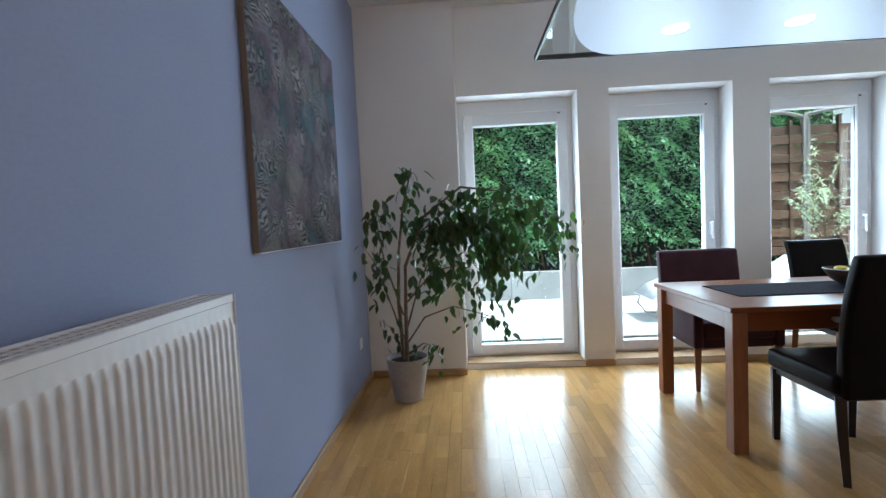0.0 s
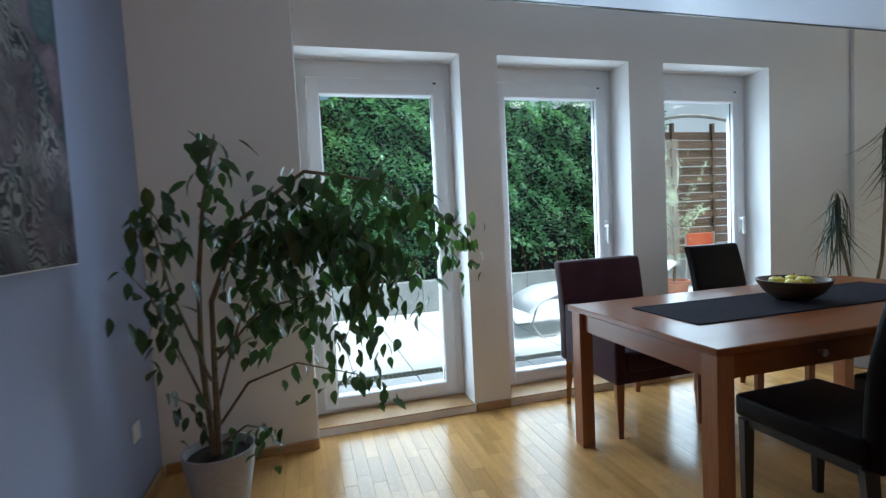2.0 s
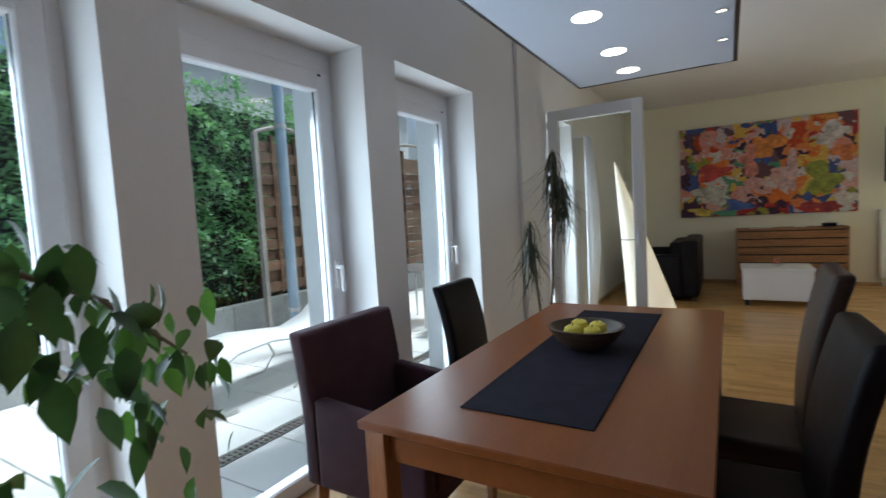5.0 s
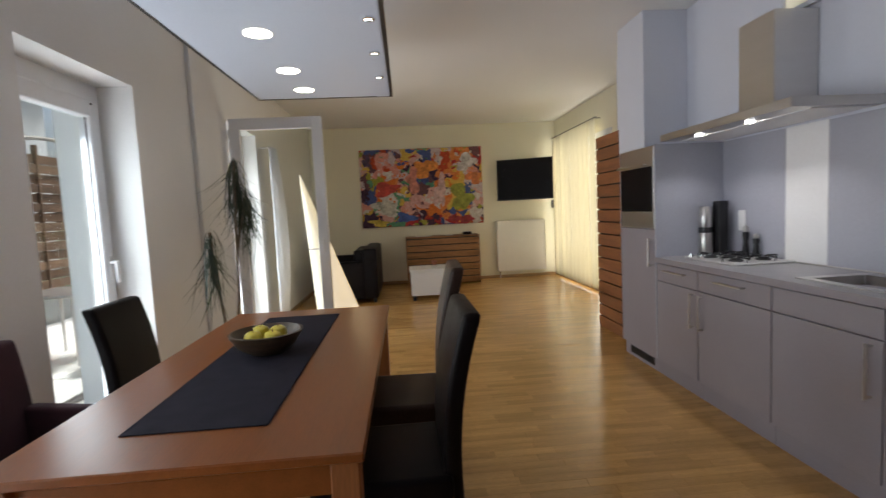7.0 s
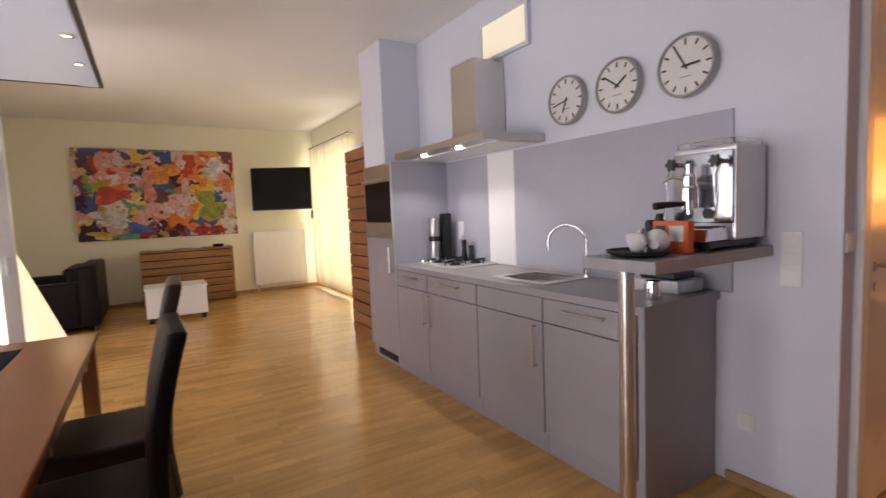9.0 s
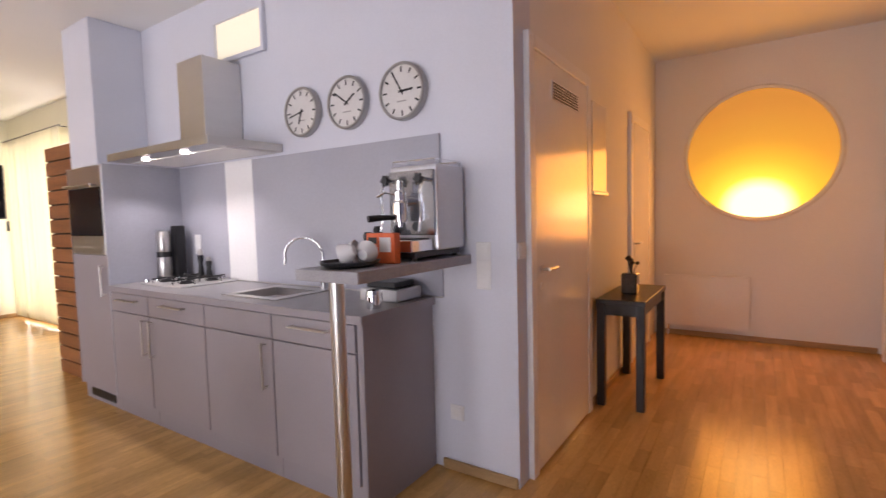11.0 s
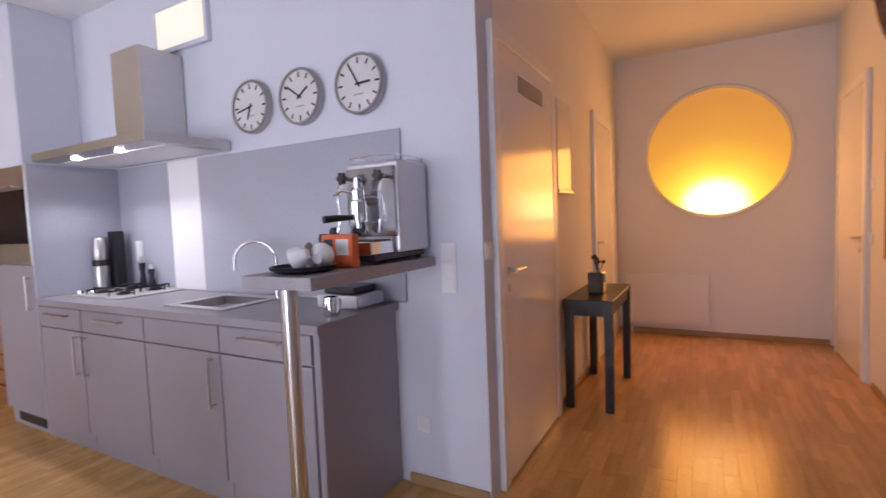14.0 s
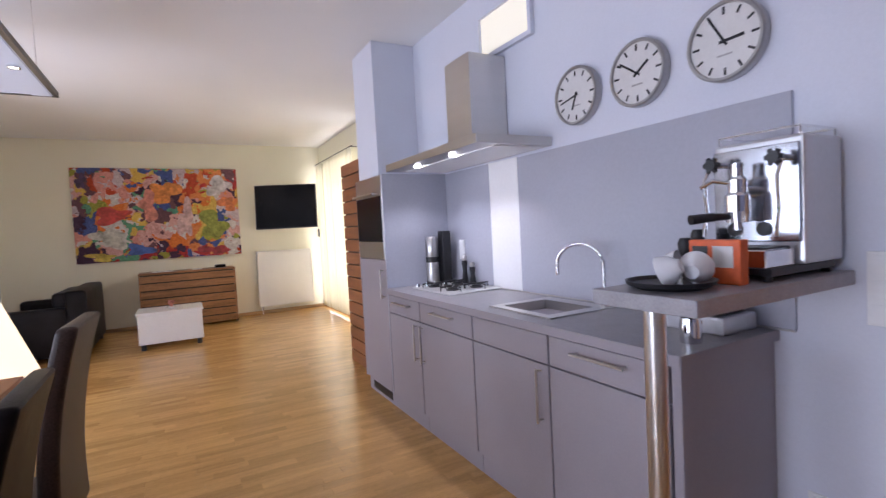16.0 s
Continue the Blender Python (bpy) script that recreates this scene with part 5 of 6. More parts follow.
# ---- hall ----
GLOSS_WHITE = material("glossy_door_lacquer", (0.82, 0.81, 0.79), 0.16, vary=0.02, scale=3, bump=0.01)


def hall_door(name, x, y0, y1, top, side, label, vent=False):
    """A leaf and frame set on a wall that runs along y; side: the way it faces."""
    d = thing(name, (x, (y0 + y1) / 2, 0), label, "door", kind="structure")
    f = 0.07

    def bx(a0, a1, ya, yb, za, zb, bev=0.0, bm=None):
        return box(min(x + side * a0, x + side * a1), max(x + side * a0, x + side * a1), ya, yb, za, zb, bev, bm)
    b = bx(0, 0.03, y0, y0 + f, 0, top, 0.004)
    bx(0, 0.03, y1 - f, y1, 0, top, 0.004, b), bx(0, 0.0298, y0 + f, y1 - f, top - f, top, 0.004, b)
    part("frame", b, WHITE, d)
    leaf = part("leaf", bx(0.002, 0.018, y0 + f, y1 - f, 0.008, top - f, 0.002), WHITE, d)
    bx2 = bx(0.018, 0.026, y0 + f + 0.004, y1 - f - 0.004, 0.012, top - f - 0.004, 0.003)
    part("rebate", bx2, GLOSS_WHITE, leaf)
    hy = y1 - f - 0.07
    b = bx(0.026, 0.032, hy - 0.022, hy + 0.022, 1.035, 1.08, 0.003)
    cyl((x + side * 0.03, hy, 1.06), (x + side * 0.07, hy, 1.06), 0.009, n=12, bm=b)
    cyl((x + side * 0.068, hy + 0.008, 1.06), (x + side * 0.068, hy - 0.12, 1.06), 0.009, n=12, bm=b)
    part("handle", b, STEEL, leaf, "steel lever handle")
    part("key_plate", cyl((x + side * 0.026, hy, 0.97), (x + side * 0.031, hy, 0.97), 0.02), STEEL, leaf)
    if vent:
        v = part("vent", bx(0.026, 0.030, y0 + 0.27, y1 - 0.315, 1.955, 2.055), WHITE, leaf, "slotted vent")
        for k in range(6):
            part("slot", bx(0.030, 0.0315, y0 + 0.28, y1 - 0.325, 1.960 + k * 0.0155, 1.969 + k * 0.0155), DARK_METAL, v)
    return d


hall_door("door_1", 1.56, -1.46, -0.44, 2.225, -1, "white hall door with slotted vent, closed", True)
hall_door("door_2", 1.56, -3.55, -2.66, 2.21, -1, "white hall door, closed")
hall_door("door_3", -0.342, -3.75, -2.86, 2.27, 1, "white flat hall door, closed")
s = thing("light_switch", (1.555, -0.385, 1.17), "white light switch beside hall door", "switch")
part("plate", box(1.552, 1.56, -0.425, -0.345, 1.13, 1.21, 0.002), WHITE, s)
part("rocker", box(1.547, 1.552, -0.41, -0.36, 1.145, 1.195, 0.002), WHITE, s)
s = thing("wall_cabinet", (1.53, -1.68, 1.49), "shallow glossy white wall box with a small ledge", "wall box")
part("body", box(1.535, 1.56, -1.85, -1.51, 1.49, 2.09, 0.003), GLOSS_WHITE, s)
part("ledge", box(1.52, 1.56, -1.87, -1.49, 1.465, 1.488, 0.003), GLOSS_WHITE, s)

# round lit wall niche; its pool of light is painted as an emission gradient
m = bpy.data.materials.new("lit_yellow_disc")
m.use_nodes = True
n, link = m.node_tree.nodes, m.node_tree.links.new
pb = n["Principled BSDF"]
pb.inputs["Base Color"].default_value, pb.inputs["Roughness"].default_value = (0.8, 0.45, 0.08, 1), 0.6
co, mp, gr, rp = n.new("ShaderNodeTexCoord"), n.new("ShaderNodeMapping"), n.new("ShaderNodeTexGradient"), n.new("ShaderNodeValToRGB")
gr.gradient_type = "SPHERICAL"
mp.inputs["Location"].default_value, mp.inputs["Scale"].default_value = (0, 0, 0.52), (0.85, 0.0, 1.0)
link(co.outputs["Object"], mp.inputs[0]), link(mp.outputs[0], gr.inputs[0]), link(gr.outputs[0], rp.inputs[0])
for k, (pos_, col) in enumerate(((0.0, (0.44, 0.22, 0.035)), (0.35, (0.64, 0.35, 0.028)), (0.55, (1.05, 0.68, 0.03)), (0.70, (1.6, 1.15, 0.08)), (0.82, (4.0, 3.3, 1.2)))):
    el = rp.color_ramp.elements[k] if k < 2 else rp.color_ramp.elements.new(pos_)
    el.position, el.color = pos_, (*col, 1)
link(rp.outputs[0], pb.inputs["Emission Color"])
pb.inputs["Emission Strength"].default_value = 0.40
r = thing("round_wall_light", (0.61, -3.95, 1.885), "large round yellow glowing wall light", "wall light")
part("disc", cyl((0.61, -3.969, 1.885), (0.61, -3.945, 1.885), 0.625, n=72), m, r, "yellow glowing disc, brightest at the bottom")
b = lathe([(0.625, 0), (0.625, 0.045), (0.645, 0.05), (0.665, 0.03), (0.67, 0)], (0, 0, 0), 72)
bmesh.ops.transform(b, matrix=pose(0.61, -3.97, 1.885, -90, 0, 0), verts=b.verts)
part("rim", b, WALL, r, "plaster rim", smooth=True)
panel_radiator("radiator", "white flat panel radiator below round light", pose(1.063, -3.97, 0, 0, 0, 0), 0.78, 0.12, 0.66, 0.08, 0.78)

# console table with a vase
c = thing("console_table", (1.37, -1.86, 0), "slim dark wenge console table in hall", "table")
part("top", box(1.215, 1.54, -2.40, -1.565, 0.715, 0.75, 0.003), DARK_WOOD, c)
part("apron", box(1.235, 1.52, -2.38, -1.585, 0.64, 0.715), DARK_WOOD, c)
for lx in (1.22, 1.48):
    for ly in (-2.395, -1.625):
        part("leg", box(lx, lx + 0.055, ly, ly + 0.055, 0, 0.7145, 0.003), DARK_WOOD, c)
v = thing("glass_vase", (1.37, -1.75, 0.75), "square dark glass vase with dried stems", "vase")
part("vase", box(1.325, 1.435, -1.95, -1.85, 0.7505, 0.90, 0.008), material("smoky_glass", (0.10, 0.09, 0.08), 0.12, vary=0.3, bump=0, coat=0.5), v)
b = bmesh.new()
rng = random.Random(9)
for k in range(7):
    q = (1.37 + rng.uniform(-0.05, 0.05), -1.90 + rng.uniform(-0.05, 0.05), 0.96 + rng.uniform(0, 0.07))
    tube([(1.37, -1.90, 0.88), q], 0.003, 5, b)
    lathe([(0.004, -0.012), (0.017, 0.0), (0.012, 0.012), (0.003, 0.016)], q, 8, b)
part("stems", b, DARK_WOOD, v)

# driftwood branch on a base plate, and the amber picture behind it
d = thing("driftwood_branch", (0.0, -0.78, 0), "tall twisted driftwood branch on a dark base", "sculpture")
part("base_plate", box(-0.12, 0.14, -0.95, -0.70, 0, 0.05, 0.004), DARK_WOOD, d)
rng = random.Random(3)
pts = [(-0.02, -0.82, 0.04), (-0.08, -0.80, 0.3), (-0.135, -0.80, 0.64), (-0.125, -0.80, 1.0), (-0.115, -0.8, 1.4), (-0.085, -0.80, 1.65), (-0.05, -0.8, 1.81), (0.03, -0.8, 1.86), (0.065, -0.8, 1.96), (0.09, -0.8, 2.10), (0.12, -0.80, 2.25), (0.165, -0.80, 2.38), (0.24, -0.80, 2.62), (0.33, -0.8, 2.78)]
b = tube(pts, [0.042, 0.036, 0.03, 0.028, 0.032, 0.038, 0.042, 0.034, 0.033, 0.03, 0.028, 0.027, 0.022, 0.012], 12)
bmesh.ops.subdivide_edges(b, edges=b.edges[:], cuts=1)
for q in b.verts:
    q.co += Vector(noise.noise_vector(q.co * 14)) * 0.012
part("trunk", b, BARK, d, smooth=True)
part("twig", tube([(-0.11, -0.80, 1.45), (-0.16, -0.83, 1.58), (-0.18, -0.86, 1.72)], [0.02, 0.013, 0.005], 8), BARK, d)
AMBER = art_material("amber_print", [(0.16, 0.04, 0.01), (0.32, 0.09, 0.015), (0.10, 0.02, 0.006), (0.45, 0.17, 0.03)], 2.0, 0.25)
p = thing("amber_picture", (-0.26, -2.1, 0.96), "brown and amber frameless picture in hall", "picture")
part("canvas", box(-0.341, -0.31, -2.40, -1.50, 0.955, 2.26, 0.003), AMBER, p)
for sy, sz in ((-2.80, 1.45), (-2.80, 1.06)):
    s = thing("light_switch", (-0.275, sy, sz), "white wall switch beside hall door", "switch", "hall switches")
    part("plate", box(-0.342, -0.334, sy - 0.03, sy + 0.03, sz - 0.04, sz + 0.04, 0.002), WHITE, s)

# ---- garden ----
SLAB = material("pale_concrete_slab", (0.72, 0.72, 0.70), 0.75, vary=0.08, scale=2, bump=0.2, fine=70, each=0.05)
CONCRETE = material("grey_garden_concrete", (0.34, 0.35, 0.34), 0.85, vary=0.15, scale=3, bump=0.3, fine=60, each=0.05)
GROUND = material("garden_soil_grass", (0.06, 0.08, 0.04), 0.95, vary=0.3, scale=2, bump=0.5)
RENDERED = material("white_outdoor_render", (0.78, 0.79, 0.80), 0.85, vary=0.04, scale=2, bump=0.4, fine=110)
FENCE = material("brown_stained_fence", (0.135, 0.075, 0.04), 0.7, vary=0.3, scale=2, bump=0.2, fine=25, stretch=(1, 9, 9), each=0.2)
FENCE_GREY = material("weathered_fence_frame", (0.30, 0.28, 0.25), 0.8, vary=0.2, scale=3, bump=0.2)
structure("ground", box(-3000, 3000, 4.2, 3000, -0.5, -0.14), GROUND, "garden ground to the horizon", "ground")
pv = thing("pavement_patio", (3.5, 5.8, -0.05), "pale concrete slab patio", "pavement", kind="structure")
part("bedding", box(-2.5, 12.5, 4.2, 7.5, -0.139, -0.075), CONCRETE, pv)
slab = {}
for i in range(30):
    for j in range(7):
        x0, y0 = -2.4 + 0.5 * i, (4.21 if j == 0 else 4.99 + 0.5 * (j - 1))
        y1 = 4.86 if j == 0 else min(y0 + 0.5, 7.495)
        if y1 - y0 < 0.03:
            continue
        key = round(y1 - y0, 2)
        if key not in slab:
            bb = box(0.004, 0.496, 0.004, key - 0.004, -0.074, -0.05, 0.003)
            me = bpy.data.meshes.new("slab")
            bb.to_mesh(me)
            bb.free()
            me.materials.append(SLAB)
            slab[key] = me
        o = new("slab", slab[key])
        o.parent = pv
        o.location = (x0 - 3.5, y0 - 5.8, 0.05)
        o.matrix_parent_inverse = Matrix.Identity(4)
dr = thing("drain_channel", (3.5, 4.925, -0.05), "galvanised slotted drain channel in patio", "drain")
part("channel", box(-1.0, 7.0, 4.87, 4.98, -0.0745, -0.056), DARK_METAL, dr)
b = bmesh.new()
for k in range(200):
    box(-1.0 + k * 0.04, -0.985 + k * 0.04, 4.875, 4.975, -0.056, -0.051, 0, b)
for yy in (4.872, 4.922, 4.972):
    box(-1.0, 7.0, yy, yy + 0.006, -0.056, -0.050, 0, b)
tagged(part("grating", b, STEEL, dr), kind="stuff")
lw = thing("garden_wall", (3.5, 7.58, -0.14), "low grey concrete block garden wall", "wall", kind="structure")
for k in range(18):
    part("block", box(-2.5 + k * 0.8 + 0.003, -1.7 + k * 0.8 - 0.003, 7.5, 7.66, -0.13, 0.385, 0.006), CONCRETE, lw)

# hedge behind the low wall
HEDGE_LEAF = leaf_material("thuja_leaf", (0.20, 0.38, 0.18), (0.09, 0.20, 0.11))
# Dark solid core; the shade deep in the hedge is put into its colour.
HEDGE_DARK = material("hedge_shaded_core", (0.022, 0.034, 0.020), 0.95, vary=0.4, scale=14, bump=0.8)
hg = thing("hedge", (3.0, 8.3, 0), "dense dark green conifer hedge behind wall", "hedge")
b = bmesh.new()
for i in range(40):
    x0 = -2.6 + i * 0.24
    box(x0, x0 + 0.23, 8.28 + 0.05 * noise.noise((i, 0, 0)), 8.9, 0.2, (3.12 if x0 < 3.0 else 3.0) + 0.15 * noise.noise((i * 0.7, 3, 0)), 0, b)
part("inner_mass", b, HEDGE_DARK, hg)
rng2 = np.random.default_rng(5)
N = 46000
u = rng2.random((N, 2))
hx, hz = -2.6 + 9.4 * u[:, 0], 0.42 + 3.35 * u[:, 1] ** 0.9
hy = 8.22 - 0.22 * rng2.random(N) + 0.16 * np.sin(hx * 5 + hz * 3) * np.sin(hz * 6.0 - hx * 2.2) + 0.08 * np.sin(hx * 13 + hz * 11)
keep = (hz < np.where(hx < 3.0, 3.36, 3.24) + 0.12 * np.sin(hx * 4) + 0.08 * np.sin(hx * 11)) & ~((hz < 0.75) & (rng2.random(N) < 0.6))
hx, hy, hz = hx[keep], hy[keep], hz[keep]
n = len(hx)
size = 0.034 + 0.06 * rng2.random(n)
ang, tip, rl = rng2.random(n) * 6.283, rng2.normal(-0.35, 0.5, n), rng2.random(n) * 6.283
d = np.stack([np.cos(ang) * np.cos(tip), -np.abs(np.sin(ang)) * np.cos(tip), np.sin(tip)], -1)
side = np.stack([-np.sin(ang) + 0.3 * np.cos(rl), np.cos(ang), 0.7 * np.sin(rl)], -1)
side /= np.linalg.norm(side, axis=1)[:, None]
c = np.stack([hx, hy, hz], -1)
q0, q1, q2, q3 = c, c + (d * 0.55 + side * 0.30) * size[:, None], c + d * 1.25 * size[:, None], c + (d * 0.55 - side * 0.30) * size[:, None]
me = bpy.data.meshes.new("foliage")
me.from_pydata(np.stack([q0, q1, q2, q3], 1).reshape(-1, 3) - np.array((3.0, 8.3, 0)), [], np.arange(4 * n).reshape(-1, 4))
me.materials.append(HEDGE_LEAF)
ob = new("foliage", me)
ob.parent = hg
tagged(ob, kind="stuff")
b = bmesh.new()
for k in range(30):
    x0 = -2.4 + 0.3 * k
    tube([(x0, 8.3, -0.14), (x0 + 0.05, 8.25, 0.3), (x0 - 0.03, 8.2, 0.75)], [0.02, 0.016, 0.01], 5, b)
part("trunks", b, BARK, hg)

# white outer pillars beside the windows
for k, (x0, x1, y0, y1) in enumerate(((3.21, 3.45, 4.40, 4.61), (4.61, 4.90, 4.40, 4.61))):
    structure("wall_outer_pillar", box(x0, x1, y0, y1, -0.139, 3.4, 0.004), RENDERED, "white rendered outdoor pillar", "pillar")


def fence_panel(x, y, rz, width, h, arched, mat):
    f = thing("fence_panel", (0, 0, 0), "brown wooden slatted garden fence panel", "fence", "garden fence panels")
    rows = int((h - 0.1) / 0.135)
    for k in range(rows):
        z0 = 0.52 + k * 0.135
        off = 0.012 if k % 2 else -0.012
        part("slat", box(-width / 2 + 0.03, width / 2 - 0.03, off - 0.008, off + 0.008, z0, z0 + 0.125, 0.003), mat, f)
    for sx in (-1, 1):
        part("post", box(sx * width / 2 - 0.03, sx * width / 2 + 0.03, -0.035, 0.035, -0.139, h + 0.5, 0.004), FENCE_GREY, f)
    for sx in (-0.22, 0.22):
        part("batten", box(sx * width - 0.02, sx * width + 0.02, -0.032, 0.032, 0.5, h + 0.48), mat, f)
    pts = [(-width / 2 + width * k / 10, 0, h + 0.5 + (0.10 * math.sin(math.pi * k / 10) if arched else 0)) for k in range(11)]
    part("top_rail", tube(pts, 0.028, 6), FENCE_GREY, f)
    f.matrix_basis = pose(x, y, 0, 0, 0, rz)


fence_panel(5.40, 7.2, 0, 0.86, 2.0, True, FENCE)
fence_panel(6.66, 7.2, 0, 1.74, 2.05, True, FENCE)
fence_panel(8.46, 7.2, 0, 1.8, 2.05, True, FENCE)
p = thing("drainpipe", (4.68, 6.4, 0), "pale blue-grey vertical drainpipe", "pipe")
PIPE = material("blue_grey_pipe", (0.36, 0.45, 0.55), 0.4, 0.3, vary=0.06, bump=0.03)
part("pipe", cyl((4.68, 6.4, -0.139), (4.68, 6.4, 3.6), 0.055, n=20), PIPE, p, smooth=True)
for z in (0.4, 2.4):
    part("clamp", cyl((4.68, 6.4, z), (4.68, 6.4, z + 0.04), 0.062, n=20), STEEL, p)

# white sun lounger
CLOTH = material("white_lounger_mesh", (0.80, 0.80, 0.80), 0.7, vary=0.03, scale=8, bump=0.2, fine=300)
l = thing("sun_lounger", (3.6, 5.75, -0.05), "white curved sun lounger on patio", "lounger")
b = bmesh.new()
prof = [(2.95, 0.22), (3.1, 0.33), (3.3, 0.40), (3.6, 0.42), (3.9, 0.38), (4.2, 0.34), (4.5, 0.42), (4.8, 0.62)]
ra = [[b.verts.new((x, y, z)) for x, z in prof] for y in (5.5, 6.1)]
for k in range(len(prof) - 1):
    b.faces.new((ra[0][k], ra[0][k + 1], ra[1][k + 1], ra[1][k]))
ob = part("sling", b, CLOTH, l, smooth=True)
so = ob.modifiers.new("thickness", "SOLIDIFY")
so.thickness = 0.02
for y in (5.49, 6.11):
    part("side_tube", tube([(x, y, z) for x, z in prof], 0.014, 8), WHITE, l, smooth=True)
    part("leg", tube([(3.05, y, 0.30), (2.98, y, 0.1), (3.08, y, -0.03), (3.25, y, -0.035)], 0.012, 8), STEEL, l, smooth=True)
    part("leg", tube([(4.0, y, 0.36), (4.12, y, 0.1), (4.0, y, -0.03), (3.8, y, -0.035)], 0.012, 8), STEEL, l, smooth=True)

# garden table, chair and olive tree
g = thing("garden_table", (6.3, 5.6, -0.05), "grey metal garden table", "table")
part("top", box(5.95, 6.75, 5.5, 6.2, 0.66, 0.69, 0.004), STEEL, g)
for lx in (6.0, 6.68):
    for ly in (5.54, 6.12):
        part("leg", cyl((lx, ly, -0.05), (lx, ly, 0.66), 0.016), STEEL, g)


def garden_chair(x, y, rz, seat_color, label):
    c = thing("garden_chair", (0, 0, 0), label, "chair", "garden chairs")
    m = material("garden_chair_cloth", seat_color, 0.7, vary=0.1, bump=0.2)
    part("seat", box(-0.22, 0.22, -0.22, 0.22, 0.40, 0.425, 0.006), m, c)
    part("backrest", box(-0.21, 0.21, -0.25, -0.23, 0.55, 0.85, 0.006), m, c)
    for lx in (-0.22, 0.22):
        part("leg", tube([(lx, -0.24, 0.87), (lx, -0.22, 0.4), (lx, -0.26, -0.05)], 0.012, 6), STEEL, c)
        part("leg", tube([(lx, -0.2, 0.62), (lx, 0.2, 0.62), (lx, 0.22, 0.4), (lx, 0.24, -0.05)], 0.012, 6), STEEL, c)
    c.matrix_basis = pose(x, y, 0, 0, 0, rz)


garden_chair(6.28, 6.5, 170, (0.62, 0.12, 0.04), "steel garden chair with orange cloth seat")
garden_chair(6.0, 5.15, 20, (0.45, 0.58, 0.08), "steel garden chair with lime green seat")
OLIVE = leaf_material("olive_leaf", (0.58, 0.64, 0.58), (0.40, 0.47, 0.41))
o = thing("olive_tree", (5.3, 6.1, -0.05), "small silvery olive tree in terracotta pot", "tree")
TERRA = material("terracotta", (0.42, 0.16, 0.09), 0.85, vary=0.15, scale=6, bump=0.2)
part("pot", lathe([(0.12, 0), (0.17, 0.3), (0.19, 0.32), (0.19, 0.36), (0.16, 0.36), (0.15, 0.32), (0.01, 0.31)], (5.3, 6.1, -0.05), 26), TERRA, o, smooth=True)
OM = [leaf_mesh("olive_leaf", 0.075, 0.017, OLIVE, 0.2, 0.1), leaf_mesh("olive_leaf", 0.06, 0.015, OLIVE, 0.2, 0.3)]
rng = random.Random(12)
b = tube([(5.3, 6.1, 0.25), (5.32, 6.1, 0.6), (5.28, 6.1, 1.2)], [0.022, 0.018, 0.012], 8)
spare = bmesh.new()
cnt = 0
for k in range(20):
    q, e = rng.uniform(0, 6.28), rng.uniform(0.2, 1.1)
    s = Vector((5.3, 6.1, rng.uniform(0.7, 1.2)))
    t = s + Vector((math.cos(q) * 0.5 * rng.uniform(0.5, 1), math.sin(q) * 0.3, e * 0.85 * rng.uniform(0.5, 1)))
    tube([s, s.lerp(t, 0.5) + Vector((0, 0, 0.05)), t], [0.007, 0.005, 0.002], 5, b)
    for j in range(60):
        p = s.lerp(t, rng.uniform(0.25, 1.0)) + Vector((0, 0, 0.03))
        m = pose(p.x, p.y, p.z, rng.uniform(-30, 30), rng.uniform(-60, 40), rng.uniform(0, 360)) @ Matrix.Scale(rng.uniform(0.7, 1.1), 4)
        one = bmesh.new()
        one.from_mesh(rng.choice(OM))
        bmesh.ops.transform(one, matrix=m, verts=one.verts)
        merge(spare, one)
part("trunk", b, STEM, o)
tagged(part("foliage", spare, OLIVE, o), kind="stuff")
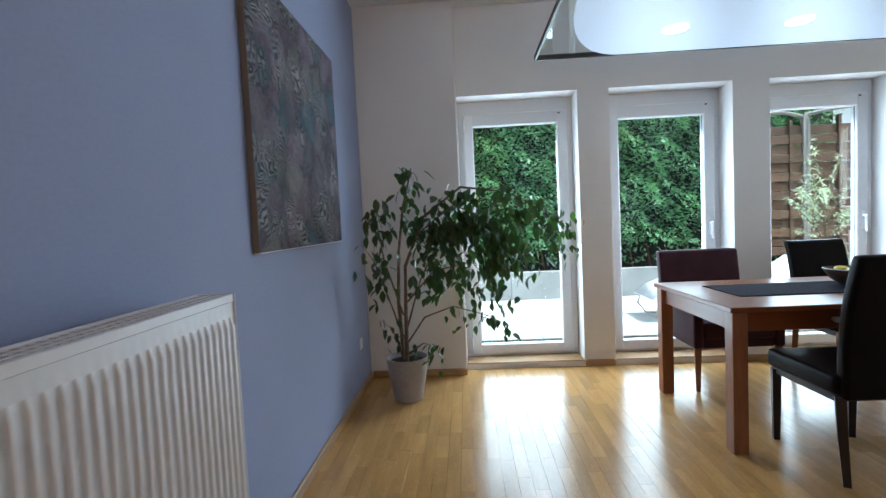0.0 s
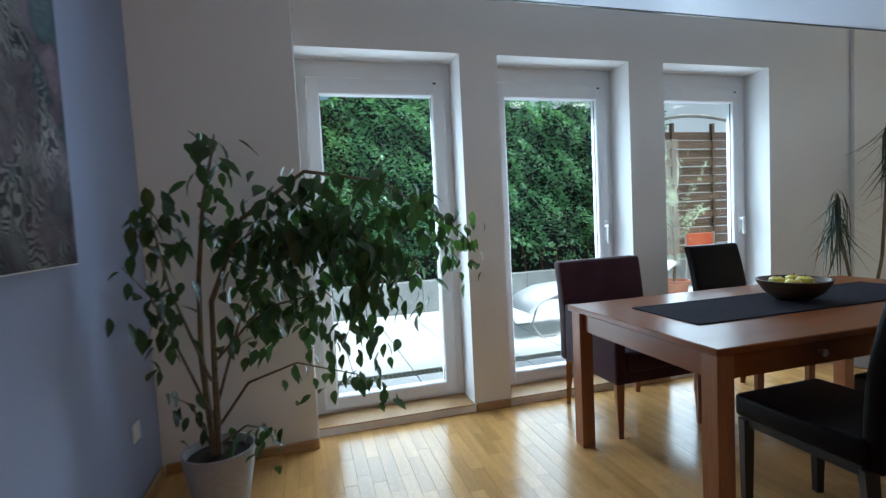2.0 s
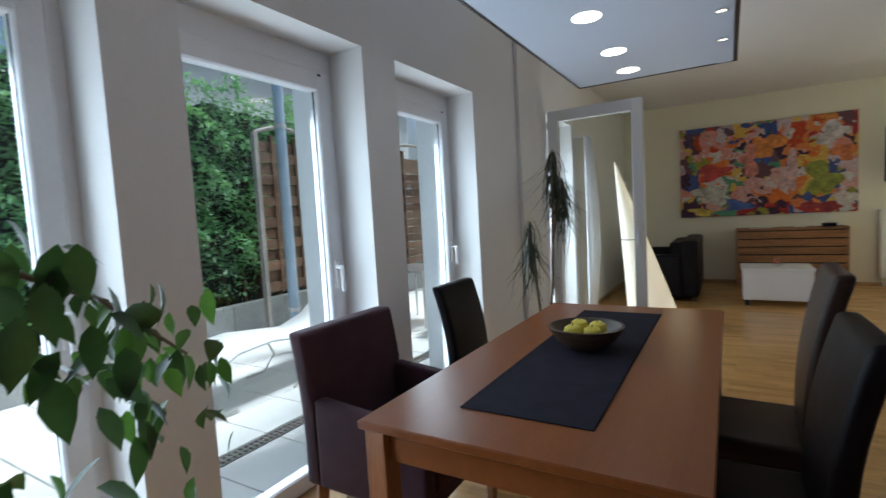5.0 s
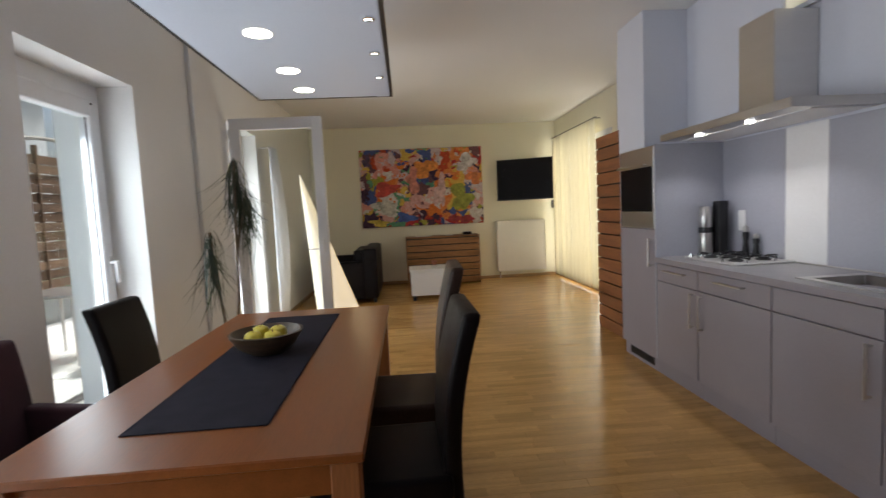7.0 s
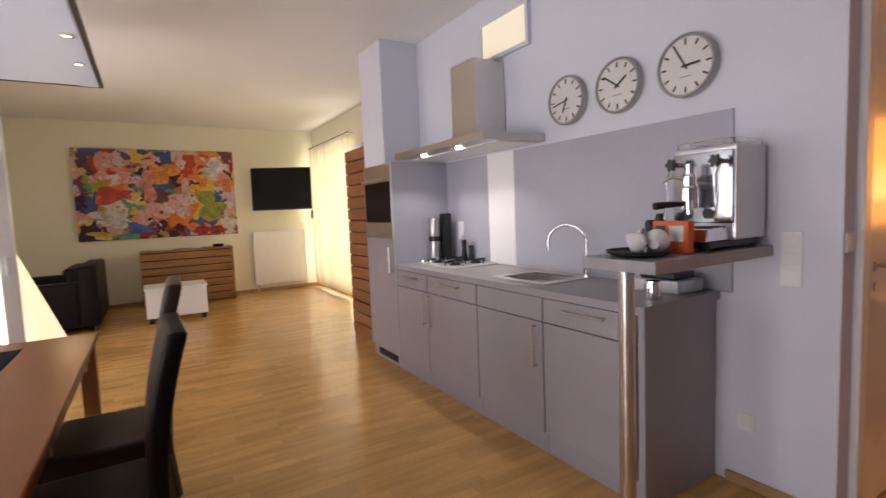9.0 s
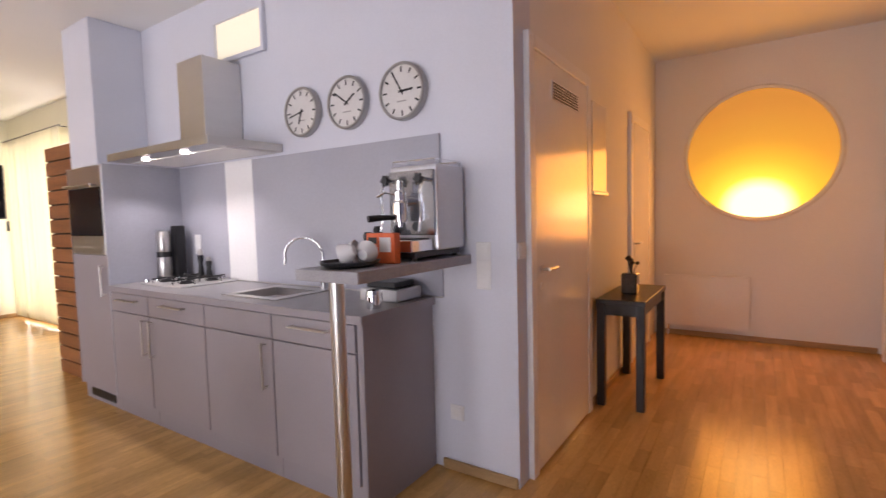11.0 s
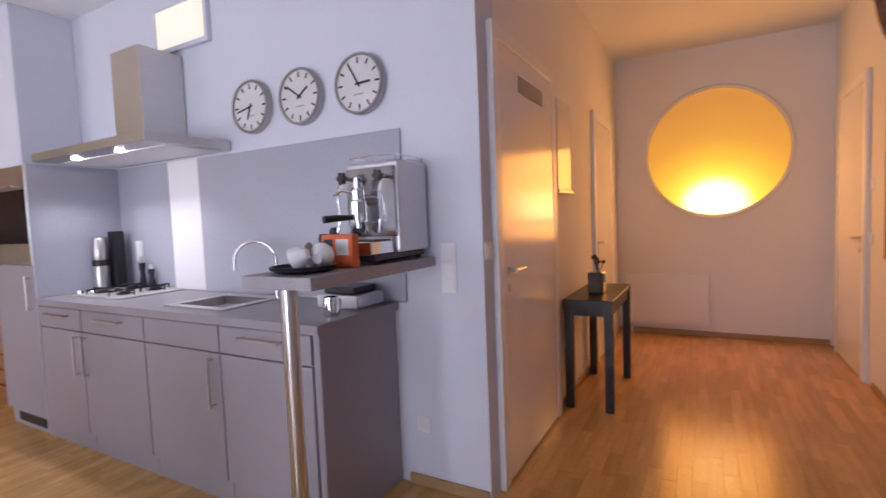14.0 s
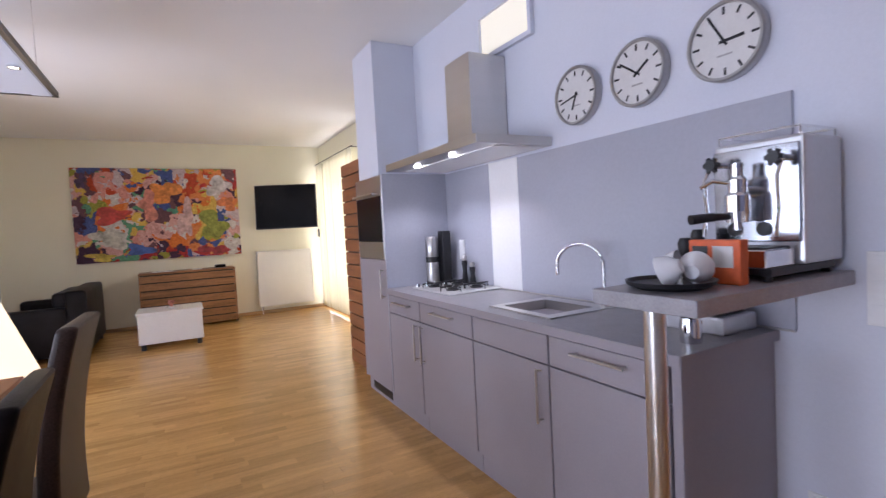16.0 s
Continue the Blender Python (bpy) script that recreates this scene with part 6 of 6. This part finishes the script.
# neighbouring house beyond the garden
hs = thing("neighbour_house", (9.0, 15, 0), "pale rendered neighbouring house beyond the hedge", "house")
part("wall", box(7.0, 19, 14.5, 22, -0.139, 6.2), RENDERED, hs)
part("roof", box(6.6, 19.4, 14.1, 22.4, 6.2, 6.45), FENCE_GREY, hs)

# ---- parquet strips ----
fl = bpy.data.objects["floor"]
rng = random.Random(21)
STRIP, near, far = 0.068, [], []
x = -0.34
while x < 10.05:
    in_hall = x < 1.56
    y = (-3.97 if in_hall else (-0.33 if x < 6.3 else -0.80)) - rng.uniform(0, 0.3)
    while y < FACE:
        ln = rng.choice((0.26, 0.34, 0.42, 0.50))
        a, c = max(y, -3.97 if in_hall else (-0.33 if x < 6.3 else -0.80)), min(y + ln, FACE)
        if c - a > 0.03 and not (x < -0.01 and a > -0.3):
            (near if (0.2 < x < 1.98 and 0.95 < a < 3.45 and ln == 0.42 or (0.2 < x < 1.56 and -1.6 < a < 0.2 and ln == 0.42)) else far).append((x, a, c))
        y += ln
    x += STRIP
near, rest = near[:300], near[300:]
strip_mesh = {}
for x, a, c in near:
    key = round(c - a, 3)
    if key not in strip_mesh:
        b = box(0.0004, STRIP - 0.0004, 0.0004, key - 0.0004, -0.0115, 0.0, 0.0008)
        me = bpy.data.meshes.new("plank")
        b.to_mesh(me)
        b.free()
        me.materials.append(OAK)
        strip_mesh[key] = me
    o = new("plank", strip_mesh[key])
    o.parent = fl
    o.location = (x, a, 0)
vs, fs = [], []
for x, a, c in far + rest:
    k = len(vs)
    x0, x1, y0, y1 = x + 0.0004, x + STRIP - 0.0004, a + 0.0004, c - 0.0004
    vs += [(x0, y0, -0.0115), (x1, y0, -0.0115), (x1, y1, -0.0115), (x0, y1, -0.0115), (x0, y0, 0), (x1, y0, 0), (x1, y1, 0), (x0, y1, 0)]
    fs += [(k + 4, k + 5, k + 6, k + 7), (k, k + 1, k + 5, k + 4), (k + 1, k + 2, k + 6, k + 5), (k + 2, k + 3, k + 7, k + 6), (k + 3, k, k + 4, k + 7)]
me = bpy.data.meshes.new("parquet")
me.from_pydata(vs, [], fs)
me.materials.append(OAK)
ob = new("parquet", me)
ob.parent = fl
tagged(ob, kind="stuff")
